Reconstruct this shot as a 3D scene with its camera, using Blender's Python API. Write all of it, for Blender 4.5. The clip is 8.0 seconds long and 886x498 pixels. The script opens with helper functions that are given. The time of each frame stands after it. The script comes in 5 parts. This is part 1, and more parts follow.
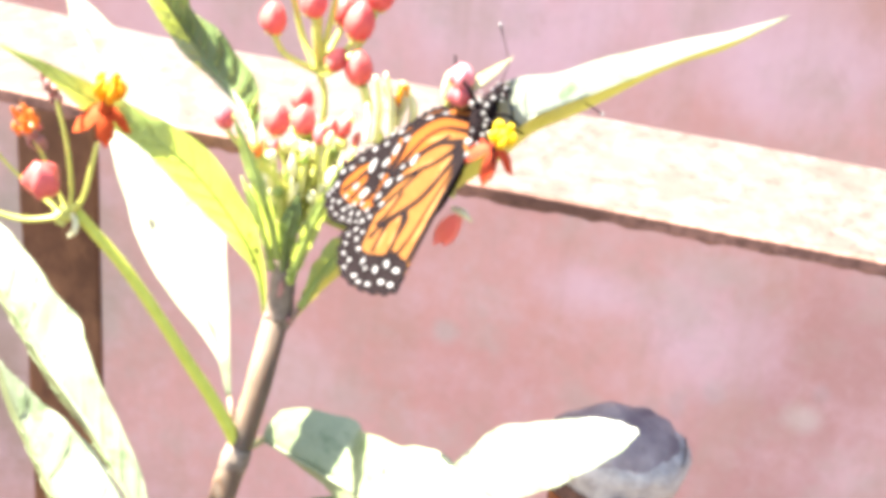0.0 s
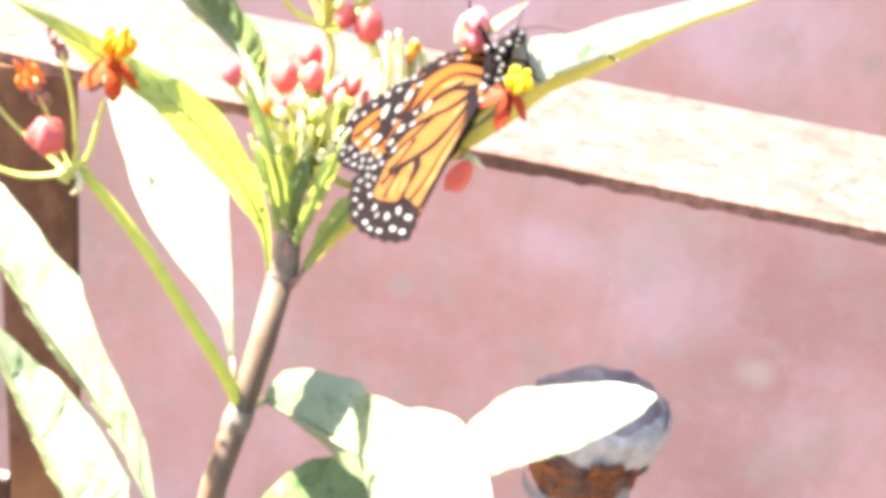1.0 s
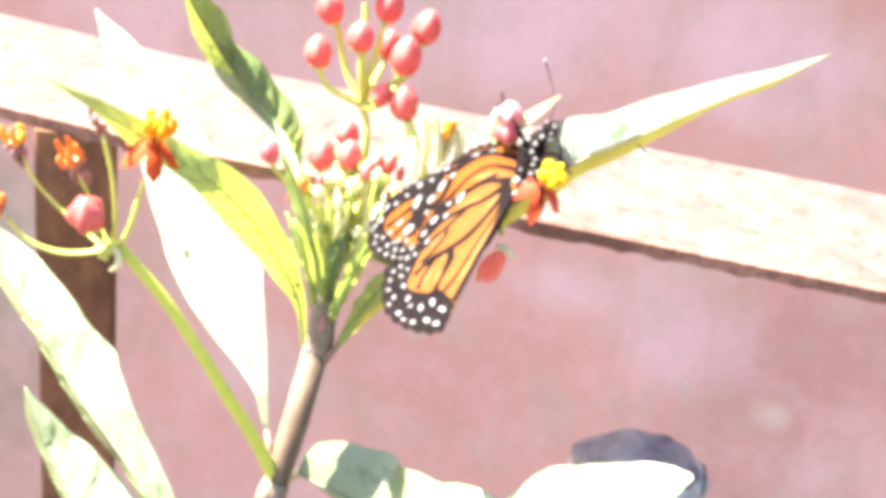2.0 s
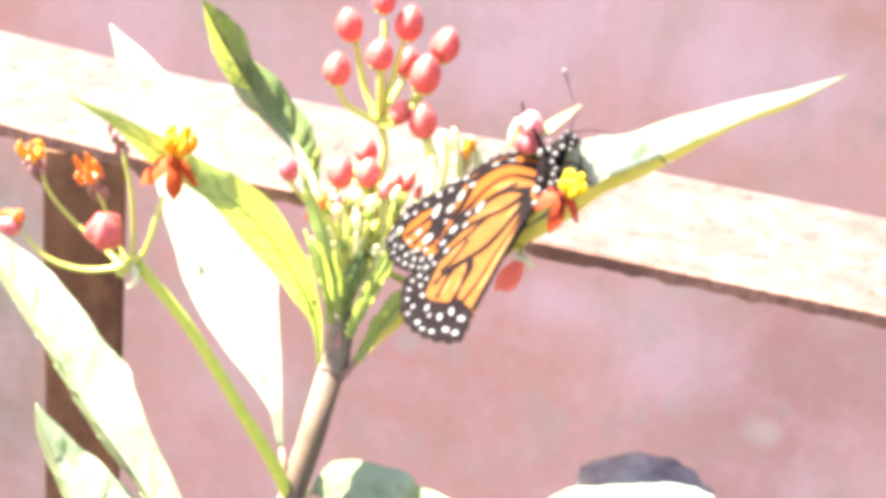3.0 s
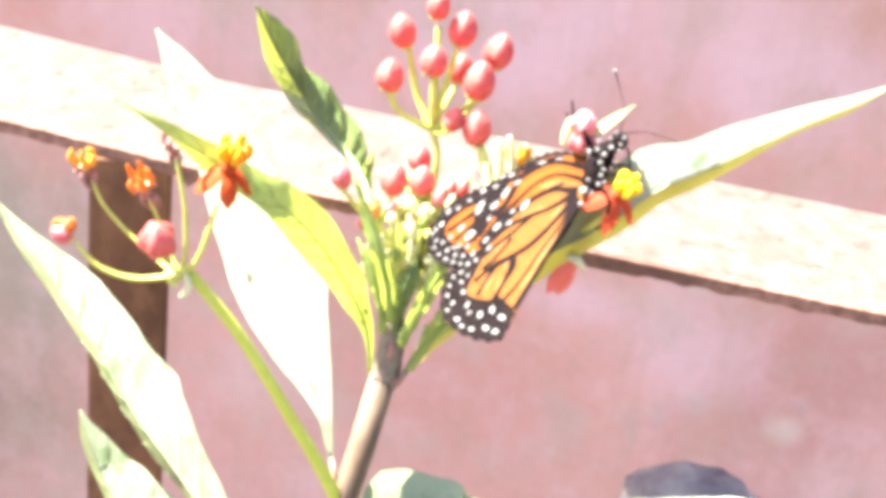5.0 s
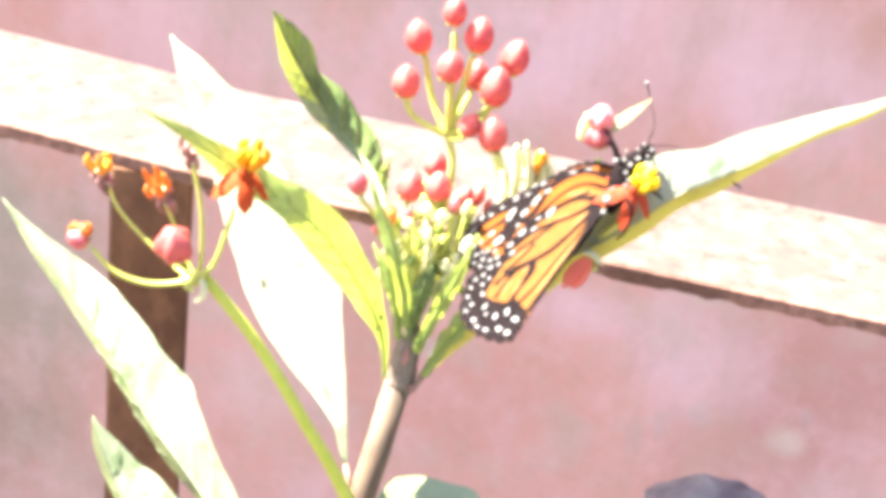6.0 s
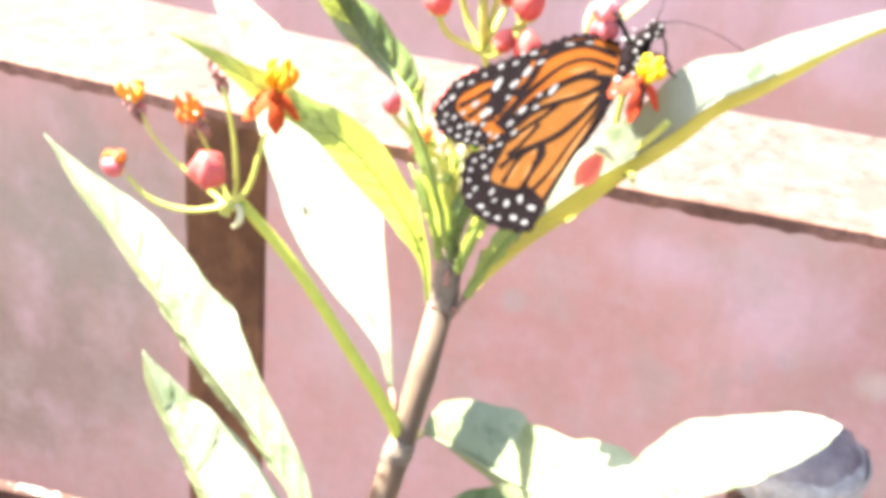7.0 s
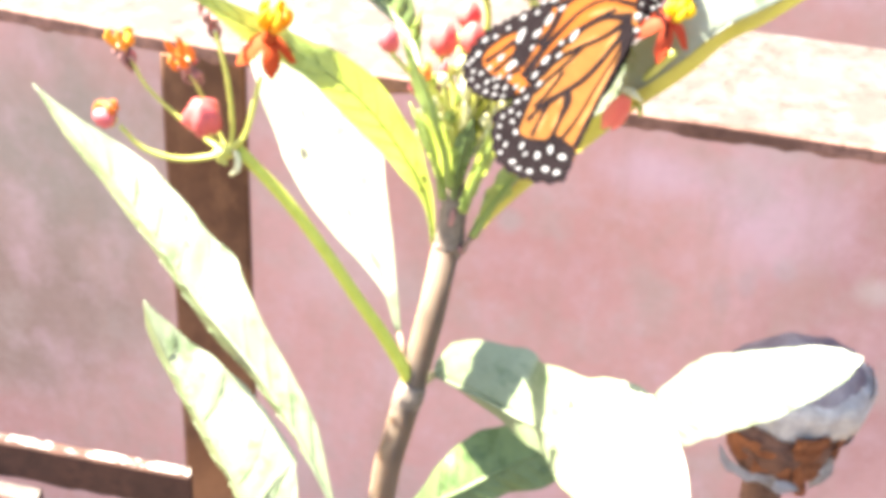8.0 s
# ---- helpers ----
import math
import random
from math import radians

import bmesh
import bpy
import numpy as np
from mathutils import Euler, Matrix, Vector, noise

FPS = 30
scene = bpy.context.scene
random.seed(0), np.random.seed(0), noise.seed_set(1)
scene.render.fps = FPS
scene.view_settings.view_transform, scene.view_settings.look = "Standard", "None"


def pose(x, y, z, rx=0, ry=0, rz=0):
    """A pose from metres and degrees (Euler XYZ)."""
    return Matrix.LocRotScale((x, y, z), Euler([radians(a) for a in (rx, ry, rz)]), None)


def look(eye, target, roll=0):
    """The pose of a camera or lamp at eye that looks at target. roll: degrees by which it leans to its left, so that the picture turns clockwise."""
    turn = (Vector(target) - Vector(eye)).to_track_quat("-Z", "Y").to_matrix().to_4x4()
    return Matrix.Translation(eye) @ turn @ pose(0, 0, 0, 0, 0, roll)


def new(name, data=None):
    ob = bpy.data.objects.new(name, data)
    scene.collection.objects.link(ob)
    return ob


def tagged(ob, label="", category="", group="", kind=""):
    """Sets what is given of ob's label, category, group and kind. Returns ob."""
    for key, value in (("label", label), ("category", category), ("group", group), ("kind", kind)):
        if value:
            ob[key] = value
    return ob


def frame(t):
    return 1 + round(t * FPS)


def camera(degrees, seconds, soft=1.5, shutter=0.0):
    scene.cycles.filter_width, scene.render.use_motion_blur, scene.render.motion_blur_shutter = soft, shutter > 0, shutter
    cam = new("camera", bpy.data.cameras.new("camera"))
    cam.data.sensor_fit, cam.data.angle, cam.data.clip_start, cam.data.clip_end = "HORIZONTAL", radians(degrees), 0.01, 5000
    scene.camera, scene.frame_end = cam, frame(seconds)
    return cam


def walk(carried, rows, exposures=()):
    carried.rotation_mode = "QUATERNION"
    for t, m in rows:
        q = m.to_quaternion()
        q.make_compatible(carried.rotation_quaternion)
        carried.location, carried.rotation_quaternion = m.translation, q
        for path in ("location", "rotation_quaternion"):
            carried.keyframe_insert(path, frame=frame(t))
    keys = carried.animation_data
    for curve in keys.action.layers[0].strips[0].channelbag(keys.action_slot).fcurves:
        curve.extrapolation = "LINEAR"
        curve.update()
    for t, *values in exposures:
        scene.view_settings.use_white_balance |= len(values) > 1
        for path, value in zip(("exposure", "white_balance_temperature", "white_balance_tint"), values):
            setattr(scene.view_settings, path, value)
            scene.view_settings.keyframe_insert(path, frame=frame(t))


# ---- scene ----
# camera and its walk
SIZE = 1.3                # metres per unit of the plans below, from the butterfly and the iron bars
cam = camera(30.0, 8.0, soft=5.4)
PATH = [
    (0, (0.0398, -0.3438, 1.4047), (0.0345, 0.0214, 1.1796), 6.10),
    (0.2, (0.0366, -0.3426, 1.4043), (0.0324, 0.0227, 1.1793), 6.18),
    (0.5, (0.0338, -0.3427, 1.4043), (0.0298, 0.0191, 1.1738), 6.31),
    (0.8, (0.0290, -0.3400, 1.4046), (0.0370, 0.0197, 1.1710), 7.25),
    (1, (0.0288, -0.3392, 1.4042), (0.0385, 0.0200, 1.1698), 7.70),
    (1.2, (0.0255, -0.3383, 1.4090), (0.0300, 0.0222, 1.1765), 7.65),
    (1.5, (0.0240, -0.3383, 1.4101), (0.0272, 0.0273, 1.1855), 6.78),
    (1.8, (0.0210, -0.3353, 1.4103), (0.0295, 0.0281, 1.1824), 7.45),
    (2, (0.0193, -0.3346, 1.4101), (0.0257, 0.0293, 1.1831), 7.51),
    (2.2, (0.0172, -0.3343, 1.4112), (0.0211, 0.0314, 1.1870), 7.17),
    (3.3, (0.0124, -0.3325, 1.4121), (0.0238, 0.0328, 1.1875), 8.41),
    (3.5, (0.0132, -0.3329, 1.4124), (0.0272, 0.0316, 1.1866), 8.41),
    (4, (0.0133, -0.3302, 1.4126), (0.0365, 0.0323, 1.1845), 9.40),
    (4.2, (0.0106, -0.3306, 1.4128), (0.0327, 0.0326, 1.1855), 9.36),
    (4.5, (0.0061, -0.3290, 1.4128), (0.0197, 0.0349, 1.1859), 8.54),
    (5.8, (-0.0032, -0.3275, 1.4106), (0.0011, 0.0384, 1.1867), 7.73),
    (6, (-0.0047, -0.3270, 1.4110), (0.0021, 0.0390, 1.1874), 8.16),
    (6.2, (-0.0038, -0.3277, 1.4121), (-0.0009, 0.0370, 1.1862), 7.69),
    (6.5, (-0.0031, -0.3269, 1.4091), (0.0003, 0.0370, 1.1820), 7.57),
    (6.8, (-0.0037, -0.3271, 1.4080), (-0.0094, 0.0344, 1.1772), 5.98),
    (7, (-0.0025, -0.3262, 1.4062), (-0.0157, 0.0323, 1.1709), 5.04),
    (7.2, (-0.0007, -0.3210, 1.4055), (-0.0127, 0.0311, 1.1607), 4.94),
    (7.3, (0.0003, -0.3211, 1.4040), (-0.0088, 0.0302, 1.1580), 4.99),
    (7.5, (-0.0026, -0.3199, 1.4061), (-0.0098, 0.0278, 1.1550), 5.00),
    (7.8, (0.0017, -0.3175, 1.4017), (-0.0133, 0.0315, 1.1526), 3.45),
    (8, (-0.0013, -0.3144, 1.4024), (-0.0117, 0.0324, 1.1501), 3.04),
]
walk(cam, [(t, look(eye, target, roll)) for t, eye, target, roll in PATH])

# daylight: a high sun from beyond the wall, so that the wall and the fence fronts lie in shade
SUN_FROM = Vector((-0.65, 0.22, 1.0)).normalized()
world = bpy.data.worlds.new("daylight")
scene.world = world
world.use_nodes = True
wn = world.node_tree.nodes
wl = world.node_tree.links
wn.clear()
sky = wn.new("ShaderNodeTexSky")
sky.sky_type = "NISHITA"
sky.sun_disc = False
sky.sun_elevation = math.asin(SUN_FROM.z)
sky.sun_rotation = math.atan2(SUN_FROM.x, SUN_FROM.y)
sky.air_density, sky.dust_density, sky.ozone_density = 1.0, 2.5, 0.6
bg = wn.new("ShaderNodeBackground")
bg.inputs["Strength"].default_value = 0.056
wout = wn.new("ShaderNodeOutputWorld")
wl.new(sky.outputs["Color"], bg.inputs["Color"])
wl.new(bg.outputs["Background"], wout.inputs["Surface"])

sun_data = bpy.data.lights.new("sun", "SUN")
sun_data.energy = 5.0
sun_data.angle = radians(0.53)
sun_data.color = (1.0, 0.93, 0.80)
sun_ob = new("sun", sun_data)
sun_ob.matrix_world = look(SUN_FROM * 10, (0, 0, 0))
scene.view_settings.exposure = 3.70

GROUND = -0.42
SLOPE = -0.155            # the fence and the wall turn slightly towards the camera on the right
FACING = Vector((0.0, -0.85, 0.53))


# ---------------------------------------------------------------- materials
def material(name, rough=0.6, metal=0.0, spec=0.5):
    m = bpy.data.materials.new(name)
    m.use_nodes = True
    b = m.node_tree.nodes["Principled BSDF"]
    b.inputs["Roughness"].default_value = rough
    b.inputs["Metallic"].default_value = metal
    b.inputs["Specular IOR Level"].default_value = spec
    return m, m.node_tree.nodes, m.node_tree.links, b


def noise_tex(n, l, scale, detail=5.0, rough=0.55, stretch=None, coords="Object"):
    tc = n.new("ShaderNodeTexCoord")
    t = n.new("ShaderNodeTexNoise")
    t.inputs["Scale"].default_value = scale
    t.inputs["Detail"].default_value = detail
    t.inputs["Roughness"].default_value = rough
    if stretch:
        mp = n.new("ShaderNodeMapping")
        mp.inputs["Scale"].default_value = stretch
        l.new(tc.outputs[coords], mp.inputs["Vector"])
        l.new(mp.outputs["Vector"], t.inputs["Vector"])
    else:
        l.new(tc.outputs[coords], t.inputs["Vector"])
    return t.outputs["Fac"]


def ramp(n, l, fac, stops):
    r = n.new("ShaderNodeValToRGB")
    e = r.color_ramp.elements
    while len(e) < len(stops):
        e.new(0.5)
    for el, (p, c) in zip(e, stops):
        el.position = p
        el.color = (*c, 1.0) if len(c) == 3 else c
    l.new(fac, r.inputs["Fac"])
    return r.outputs["Color"]


def mixed(n, l, fac, a, b, mode="MIX"):
    x = n.new("ShaderNodeMix")
    x.data_type = "RGBA"
    x.blend_type = mode
    for sock, v in ((x.inputs["Factor"], fac), (x.inputs["A"], a), (x.inputs["B"], b)):
        if isinstance(v, (int, float)):
            sock.default_value = v
        elif isinstance(v, tuple):
            sock.default_value = (*v, 1.0)
        else:
            l.new(v, sock)
    return x.outputs["Result"]


def bumped(n, l, b, height, strength=0.3, distance=0.001):
    bp = n.new("ShaderNodeBump")
    bp.inputs["Strength"].default_value = strength
    bp.inputs["Distance"].default_value = distance
    l.new(height, bp.inputs["Height"])
    l.new(bp.outputs["Normal"], b.inputs["Normal"])


def see_through(m, colour, share):
    """Adds light that shines through a thin sheet."""
    n, l = m.node_tree.nodes, m.node_tree.links
    b = n["Principled BSDF"]
    out = n["Material Output"]
    tr = n.new("ShaderNodeBsdfTranslucent")
    if isinstance(colour, tuple):
        tr.inputs["Color"].default_value = (*colour, 1.0)
    else:
        l.new(colour, tr.inputs["Color"])
    mx = n.new("ShaderNodeMixShader")
    mx.inputs["Fac"].default_value = share
    l.new(b.outputs["BSDF"], mx.inputs[1])
    l.new(tr.outputs["BSDF"], mx.inputs[2])
    l.new(mx.outputs["Shader"], out.inputs["Surface"])


def leaf_material(name, dark, light, through_colour, share=0.35, rough=0.46, gloss=0.5):
    m, n, l, b = material(name, rough, 0, gloss)
    big = noise_tex(n, l, 60, 4)
    fine = noise_tex(n, l, 700, 3)
    patch = noise_tex(n, l, 130, 3, 0.6, (1.0, 0.5, 1.6))
    c = ramp(n, l, big, [(0.3, dark), (0.7, light)])
    c = mixed(n, l, 0.25, c, ramp(n, l, fine, [(0.35, dark), (0.65, light)]))
    c = mixed(n, l, ramp(n, l, patch, [(0.54, (0, 0, 0)), (0.64, (0.75, 0.75, 0.75))]), c, (dark[0] * 0.50, dark[1] * 0.66, dark[2] * 0.42))
    l.new(c, b.inputs["Base Color"])
    bumped(n, l, b, fine, 0.25, 0.0004)
    see_through(m, through_colour, share)
    return m


def simple(name, dark, light, scale=200, rough=0.5, bump=0.2, dist=0.0004, share=0.0, through_colour=None, spec=0.5, stretch=None):
    m, n, l, b = material(name, rough, 0, spec)
    f = noise_tex(n, l, scale, 5, 0.6, stretch)
    l.new(ramp(n, l, f, [(0.3, dark), (0.7, light)]), b.inputs["Base Color"])
    bumped(n, l, b, noise_tex(n, l, scale * 4, 3), bump, dist)
    if share:
        see_through(m, through_colour or light, share)
    return m


# pale to glaring tones put sunlight into a leaf's colour, the dark one shade
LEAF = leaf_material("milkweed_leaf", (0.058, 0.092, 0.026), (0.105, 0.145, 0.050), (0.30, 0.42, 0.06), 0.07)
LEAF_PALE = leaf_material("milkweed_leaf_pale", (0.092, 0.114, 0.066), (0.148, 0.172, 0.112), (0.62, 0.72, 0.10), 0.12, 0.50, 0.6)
LEAF_GLARE = leaf_material("milkweed_leaf_glossy_sunlit", (0.128, 0.152, 0.108), (0.195, 0.220, 0.168), (0.62, 0.72, 0.10), 0.12, 0.40, 0.9)
# brightened base colour for the long leaf's upper side in the sun
LEAF_SUNLIT = leaf_material("milkweed_leaf_sunlit", (0.128, 0.150, 0.112), (0.190, 0.212, 0.172), (0.85, 0.84, 0.10), 0.10, 0.50, 0.7)
# darker tone that paints the weaker light on one half of a leaf
LEAF_DIM = leaf_material("milkweed_leaf_dim_half", (0.076, 0.090, 0.036), (0.112, 0.126, 0.058), (0.50, 0.58, 0.10), 0.08, 0.55, 0.5)
# yellow and very see-through, to paint the backlit glow of one half
LEAF_GLOW = leaf_material("milkweed_leaf_backlit_half", (0.14, 0.15, 0.05), (0.21, 0.22, 0.08), (0.95, 0.88, 0.12), 0.45, 0.55, 0.4)
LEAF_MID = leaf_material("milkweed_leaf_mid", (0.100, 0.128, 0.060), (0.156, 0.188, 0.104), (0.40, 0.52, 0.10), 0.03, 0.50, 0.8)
LEAF_YOUNG = leaf_material("young_leaf", (0.148, 0.200, 0.046), (0.225, 0.280, 0.075), (0.60, 0.70, 0.11), 0.27)
LEAF_VEIN = simple("leaf_vein_green", (0.085, 0.125, 0.025), (0.13, 0.18, 0.04), 400, share=0.2, through_colour=(0.35, 0.50, 0.06))
LEAF_VEIN_PALE = simple("leaf_vein_pale", (0.10, 0.15, 0.06), (0.15, 0.20, 0.09), 400)
LEAF_SPOT = simple("leaf_blemish", (0.022, 0.020, 0.010), (0.05, 0.045, 0.025), 500, 0.8)
STEM = simple("stem_bark", (0.058, 0.037, 0.022), (0.098, 0.068, 0.042), 300, 0.75, 0.3, 0.0005, stretch=(1, 1, 0.25))
for key, value in (("Subsurface Weight", 1.0), ("Subsurface Radius", (0.9, 0.7, 0.5)), ("Subsurface Scale", 0.012)):
    STEM.node_tree.nodes["Principled BSDF"].inputs[key].default_value = value
NODE = simple("stem_node", (0.080, 0.060, 0.044), (0.17, 0.13, 0.10), 500, 0.6, 0.5, 0.0006)
GREEN_STALK = simple("green_stalk", (0.40, 0.41, 0.080), (0.52, 0.52, 0.125), 250, 0.45, 0.15, share=0.15, through_colour=(0.35, 0.45, 0.05))
YELLOW_STALK = simple("yellow_green_stalk", (0.37, 0.39, 0.038), (0.47, 0.49, 0.070), 250, 0.45, 0.15, share=0.15, through_colour=(0.35, 0.45, 0.05))
BROWN_GREEN = simple("pale_brown_green_stalk", (0.24, 0.20, 0.10), (0.34, 0.30, 0.16), 300)
BROWN_STALK = simple("brown_stalk", (0.12, 0.07, 0.05), (0.22, 0.14, 0.10), 400, 0.6)
RED = simple("red_petal", (0.27, 0.040, 0.010), (0.39, 0.068, 0.018), 250, 0.7, share=0.25, through_colour=(0.55, 0.045, 0.010), spec=0.1)
YELLOW = simple("yellow_crown", (0.42, 0.16, 0.006), (0.55, 0.26, 0.012), 300, 0.6, spec=0.2, share=0.3, through_colour=(0.85, 0.5, 0.02))
LEMON = simple("lemon_crown", (0.50, 0.36, 0.008), (0.62, 0.50, 0.025), 300, 0.6, spec=0.2, share=0.3, through_colour=(0.85, 0.65, 0.02))
ORANGE = simple("orange_crown", (0.40, 0.10, 0.008), (0.52, 0.17, 0.02), 300, 0.5, share=0.25, through_colour=(0.8, 0.3, 0.02))
ORANGE_PALE = simple("pale_orange_crown", (0.50, 0.20, 0.012), (0.60, 0.28, 0.03), 300, 0.5, share=0.25, through_colour=(0.7, 0.35, 0.03))
BUD = simple("red_bud", (0.38, 0.045, 0.046), (0.60, 0.135, 0.115), 230, 0.55, 0.2, share=0.20, through_colour=(0.65, 0.06, 0.06), spec=0.3)
PINK = simple("pink_bud", (0.36, 0.075, 0.085), (0.48, 0.14, 0.15), 260, 0.42, 0.15, share=0.25, through_colour=(0.75, 0.2, 0.18))
PINK_PALE = simple("pale_pink_bud", (0.42, 0.12, 0.14), (0.58, 0.25, 0.27), 300, 0.5, 0.2, share=0.25, through_colour=(0.8, 0.35, 0.35))
RED_PINK = simple("rose_bud", (0.34, 0.05, 0.05), (0.48, 0.10, 0.09), 260, 0.45, 0.2, share=0.2, through_colour=(0.6, 0.1, 0.09))
CREAM = simple("cream_bud", (0.52, 0.50, 0.27), (0.70, 0.67, 0.48), 300, 0.5, share=0.3, through_colour=(0.6, 0.6, 0.2))
DRIED = simple("dried_petal", (0.12, 0.045, 0.045), (0.34, 0.17, 0.15), 500, 0.8, 0.5)
FADED = simple("faded_petal", (0.86, 0.40, 0.33), (0.93, 0.52, 0.45), 260, 0.6, 0.2, share=0.72, through_colour=(0.97, 0.42, 0.36), spec=0.1)
CORAL = simple("coral_petal", (0.30, 0.045, 0.020), (0.42, 0.075, 0.035), 250, 0.7, share=0.35, through_colour=(0.80, 0.10, 0.04), spec=0.1)


# ---------------------------------------------------------------- building helpers
def finish(bm, name, mat, parent=None, label="", smooth=True):
    me = bpy.data.meshes.new(name)
    bmesh.ops.scale(bm, vec=(SIZE, SIZE, SIZE), verts=bm.verts[:])
    bm.to_mesh(me)
    bm.free()
    if smooth:
        for p in me.polygons:
            p.use_smooth = True
    for m in mat if isinstance(mat, (list, tuple)) else [mat]:
        me.materials.append(m)
    ob = new(name, me)
    if parent is not None:
        ob.parent = parent
    if label:
        ob["label"] = label
    return ob


def part(name, bm, mat, parent, label="", smooth=True):
    return finish(bm, name, mat, parent, label, smooth)


def catmull(pts, n):
    """n+1 points evenly along a smooth line through pts, with their tangents."""
    p = [Vector(q) for q in pts]
    p = [p[0] * 2 - p[1]] + p + [p[-1] * 2 - p[-2]]
    dense = []
    for i in range(1, len(p) - 2):
        a, b, c, d = p[i - 1:i + 3]
        for k in range(24):
            t = k / 24
            dense.append(0.5 * ((2 * b) + (c - a) * t + (2 * a - 5 * b + 4 * c - d) * t * t + (3 * b - a - 3 * c + d) * t ** 3))
    dense.append(p[-2])
    run = [0.0]
    for a, b in zip(dense, dense[1:]):
        run.append(run[-1] + (b - a).length)
    out, j = [], 0
    for k in range(n + 1):
        s = run[-1] * k / n
        while j < len(run) - 2 and run[j + 1] < s:
            j += 1
        f = (s - run[j]) / max(run[j + 1] - run[j], 1e-9)
        out.append(dense[j].lerp(dense[j + 1], f))
    tang = [(out[min(i + 1, n)] - out[max(i - 1, 0)]).normalized() for i in range(n + 1)]
    return out, tang


def tube(bm, pts, radii, n=24, sides=10, rough=0.0, seed=0, flat=1.0):
    """A round stalk through pts; radii go along it."""
    ps, ts = catmull(pts, n)
    rnd = random.Random(seed)
    rings = []
    side = ts[0].orthogonal().normalized()
    for i, (p, t) in enumerate(zip(ps, ts)):
        side = (side - t * side.dot(t)).normalized()
        other = t.cross(side)
        x = i / n * (len(radii) - 1)
        k = min(int(x), len(radii) - 2)
        r = radii[k] + (radii[k + 1] - radii[k]) * (x - k)
        ring = []
        for j in range(sides):
            a = 2 * math.pi * j / sides
            q = r * (1 + rough * (rnd.random() - 0.5))
            ring.append(bm.verts.new(p + side * math.cos(a) * q + other * math.sin(a) * q * flat))
        rings.append(ring)
    for a, b in zip(rings, rings[1:]):
        for j in range(sides):
            bm.faces.new((a[j], a[(j + 1) % sides], b[(j + 1) % sides], b[j]))
    bm.faces.new(rings[0][::-1])
    bm.faces.new(rings[-1])
    return bm


def lathe(bm, base, axis, profile, sides=12, lobes=0, depth=0.0, twist=0.0):
    """A turned body: profile of (distance along axis, radius)."""
    axis = Vector(axis).normalized()
    u = axis.orthogonal().normalized()
    v = axis.cross(u)
    rings = []
    for d, r in profile:
        ring = []
        for j in range(sides):
            a = 2 * math.pi * j / sides
            q = r * (1 + depth * math.cos(lobes * a)) if lobes else r
            aa = a + twist * d
            ring.append(bm.verts.new(Vector(base) + axis * d + (u * math.cos(aa) + v * math.sin(aa)) * q))
        rings.append(ring)
    for a, b in zip(rings, rings[1:]):
        for j in range(sides):
            bm.faces.new((a[j], a[(j + 1) % sides], b[(j + 1) % sides], b[j]))
    bm.faces.new(rings[0][::-1])
    bm.faces.new(rings[-1])
    return bm


def bar(bm, corners, lo, hi):
    """A prism between two heights over a plan outline."""
    a = [bm.verts.new((x, y, lo)) for x, y in corners]
    b = [bm.verts.new((x, y, hi)) for x, y in corners]
    k = len(corners)
    bm.faces.new(a[::-1])
    bm.faces.new(b)
    for i in range(k):
        bm.faces.new((a[i], a[(i + 1) % k], b[(i + 1) % k], b[i]))
    return bm


# ---------------------------------------------------------------- the setting: wall, ground, fence
def stain(n, l, base, centre, rx, rz, colour, strength, warp):
    """A soft-edged mark on the plaster, with a ragged outline."""
    geo = n.new("ShaderNodeNewGeometry")
    a = n.new("ShaderNodeVectorMath")
    a.operation = "SUBTRACT"
    a.inputs[1].default_value = (centre[0], centre[1], centre[2])
    l.new(geo.outputs["Position"], a.inputs[0])
    w = n.new("ShaderNodeVectorMath")
    w.operation = "MULTIPLY"
    w.inputs[1].default_value = (1 / rx, 0.0, 1 / rz)
    l.new(a.outputs["Vector"], w.inputs[0])
    ln = n.new("ShaderNodeVectorMath")
    ln.operation = "LENGTH"
    l.new(w.outputs["Vector"], ln.inputs[0])
    ad = n.new("ShaderNodeMath")
    ad.operation = "MULTIPLY_ADD"
    l.new(warp, ad.inputs[0])
    ad.inputs[1].default_value = 1.6
    l.new(ln.outputs["Value"], ad.inputs[2])
    mr = n.new("ShaderNodeMapRange")
    mr.interpolation_type = "SMOOTHSTEP"
    for k, v in (("From Min", 1.0), ("From Max", 2.0), ("To Min", strength), ("To Max", 0.0)):
        mr.inputs[k].default_value = v
    l.new(ad.outputs["Value"], mr.inputs["Value"])
    return mixed(n, l, mr.outputs["Result"], base, colour)


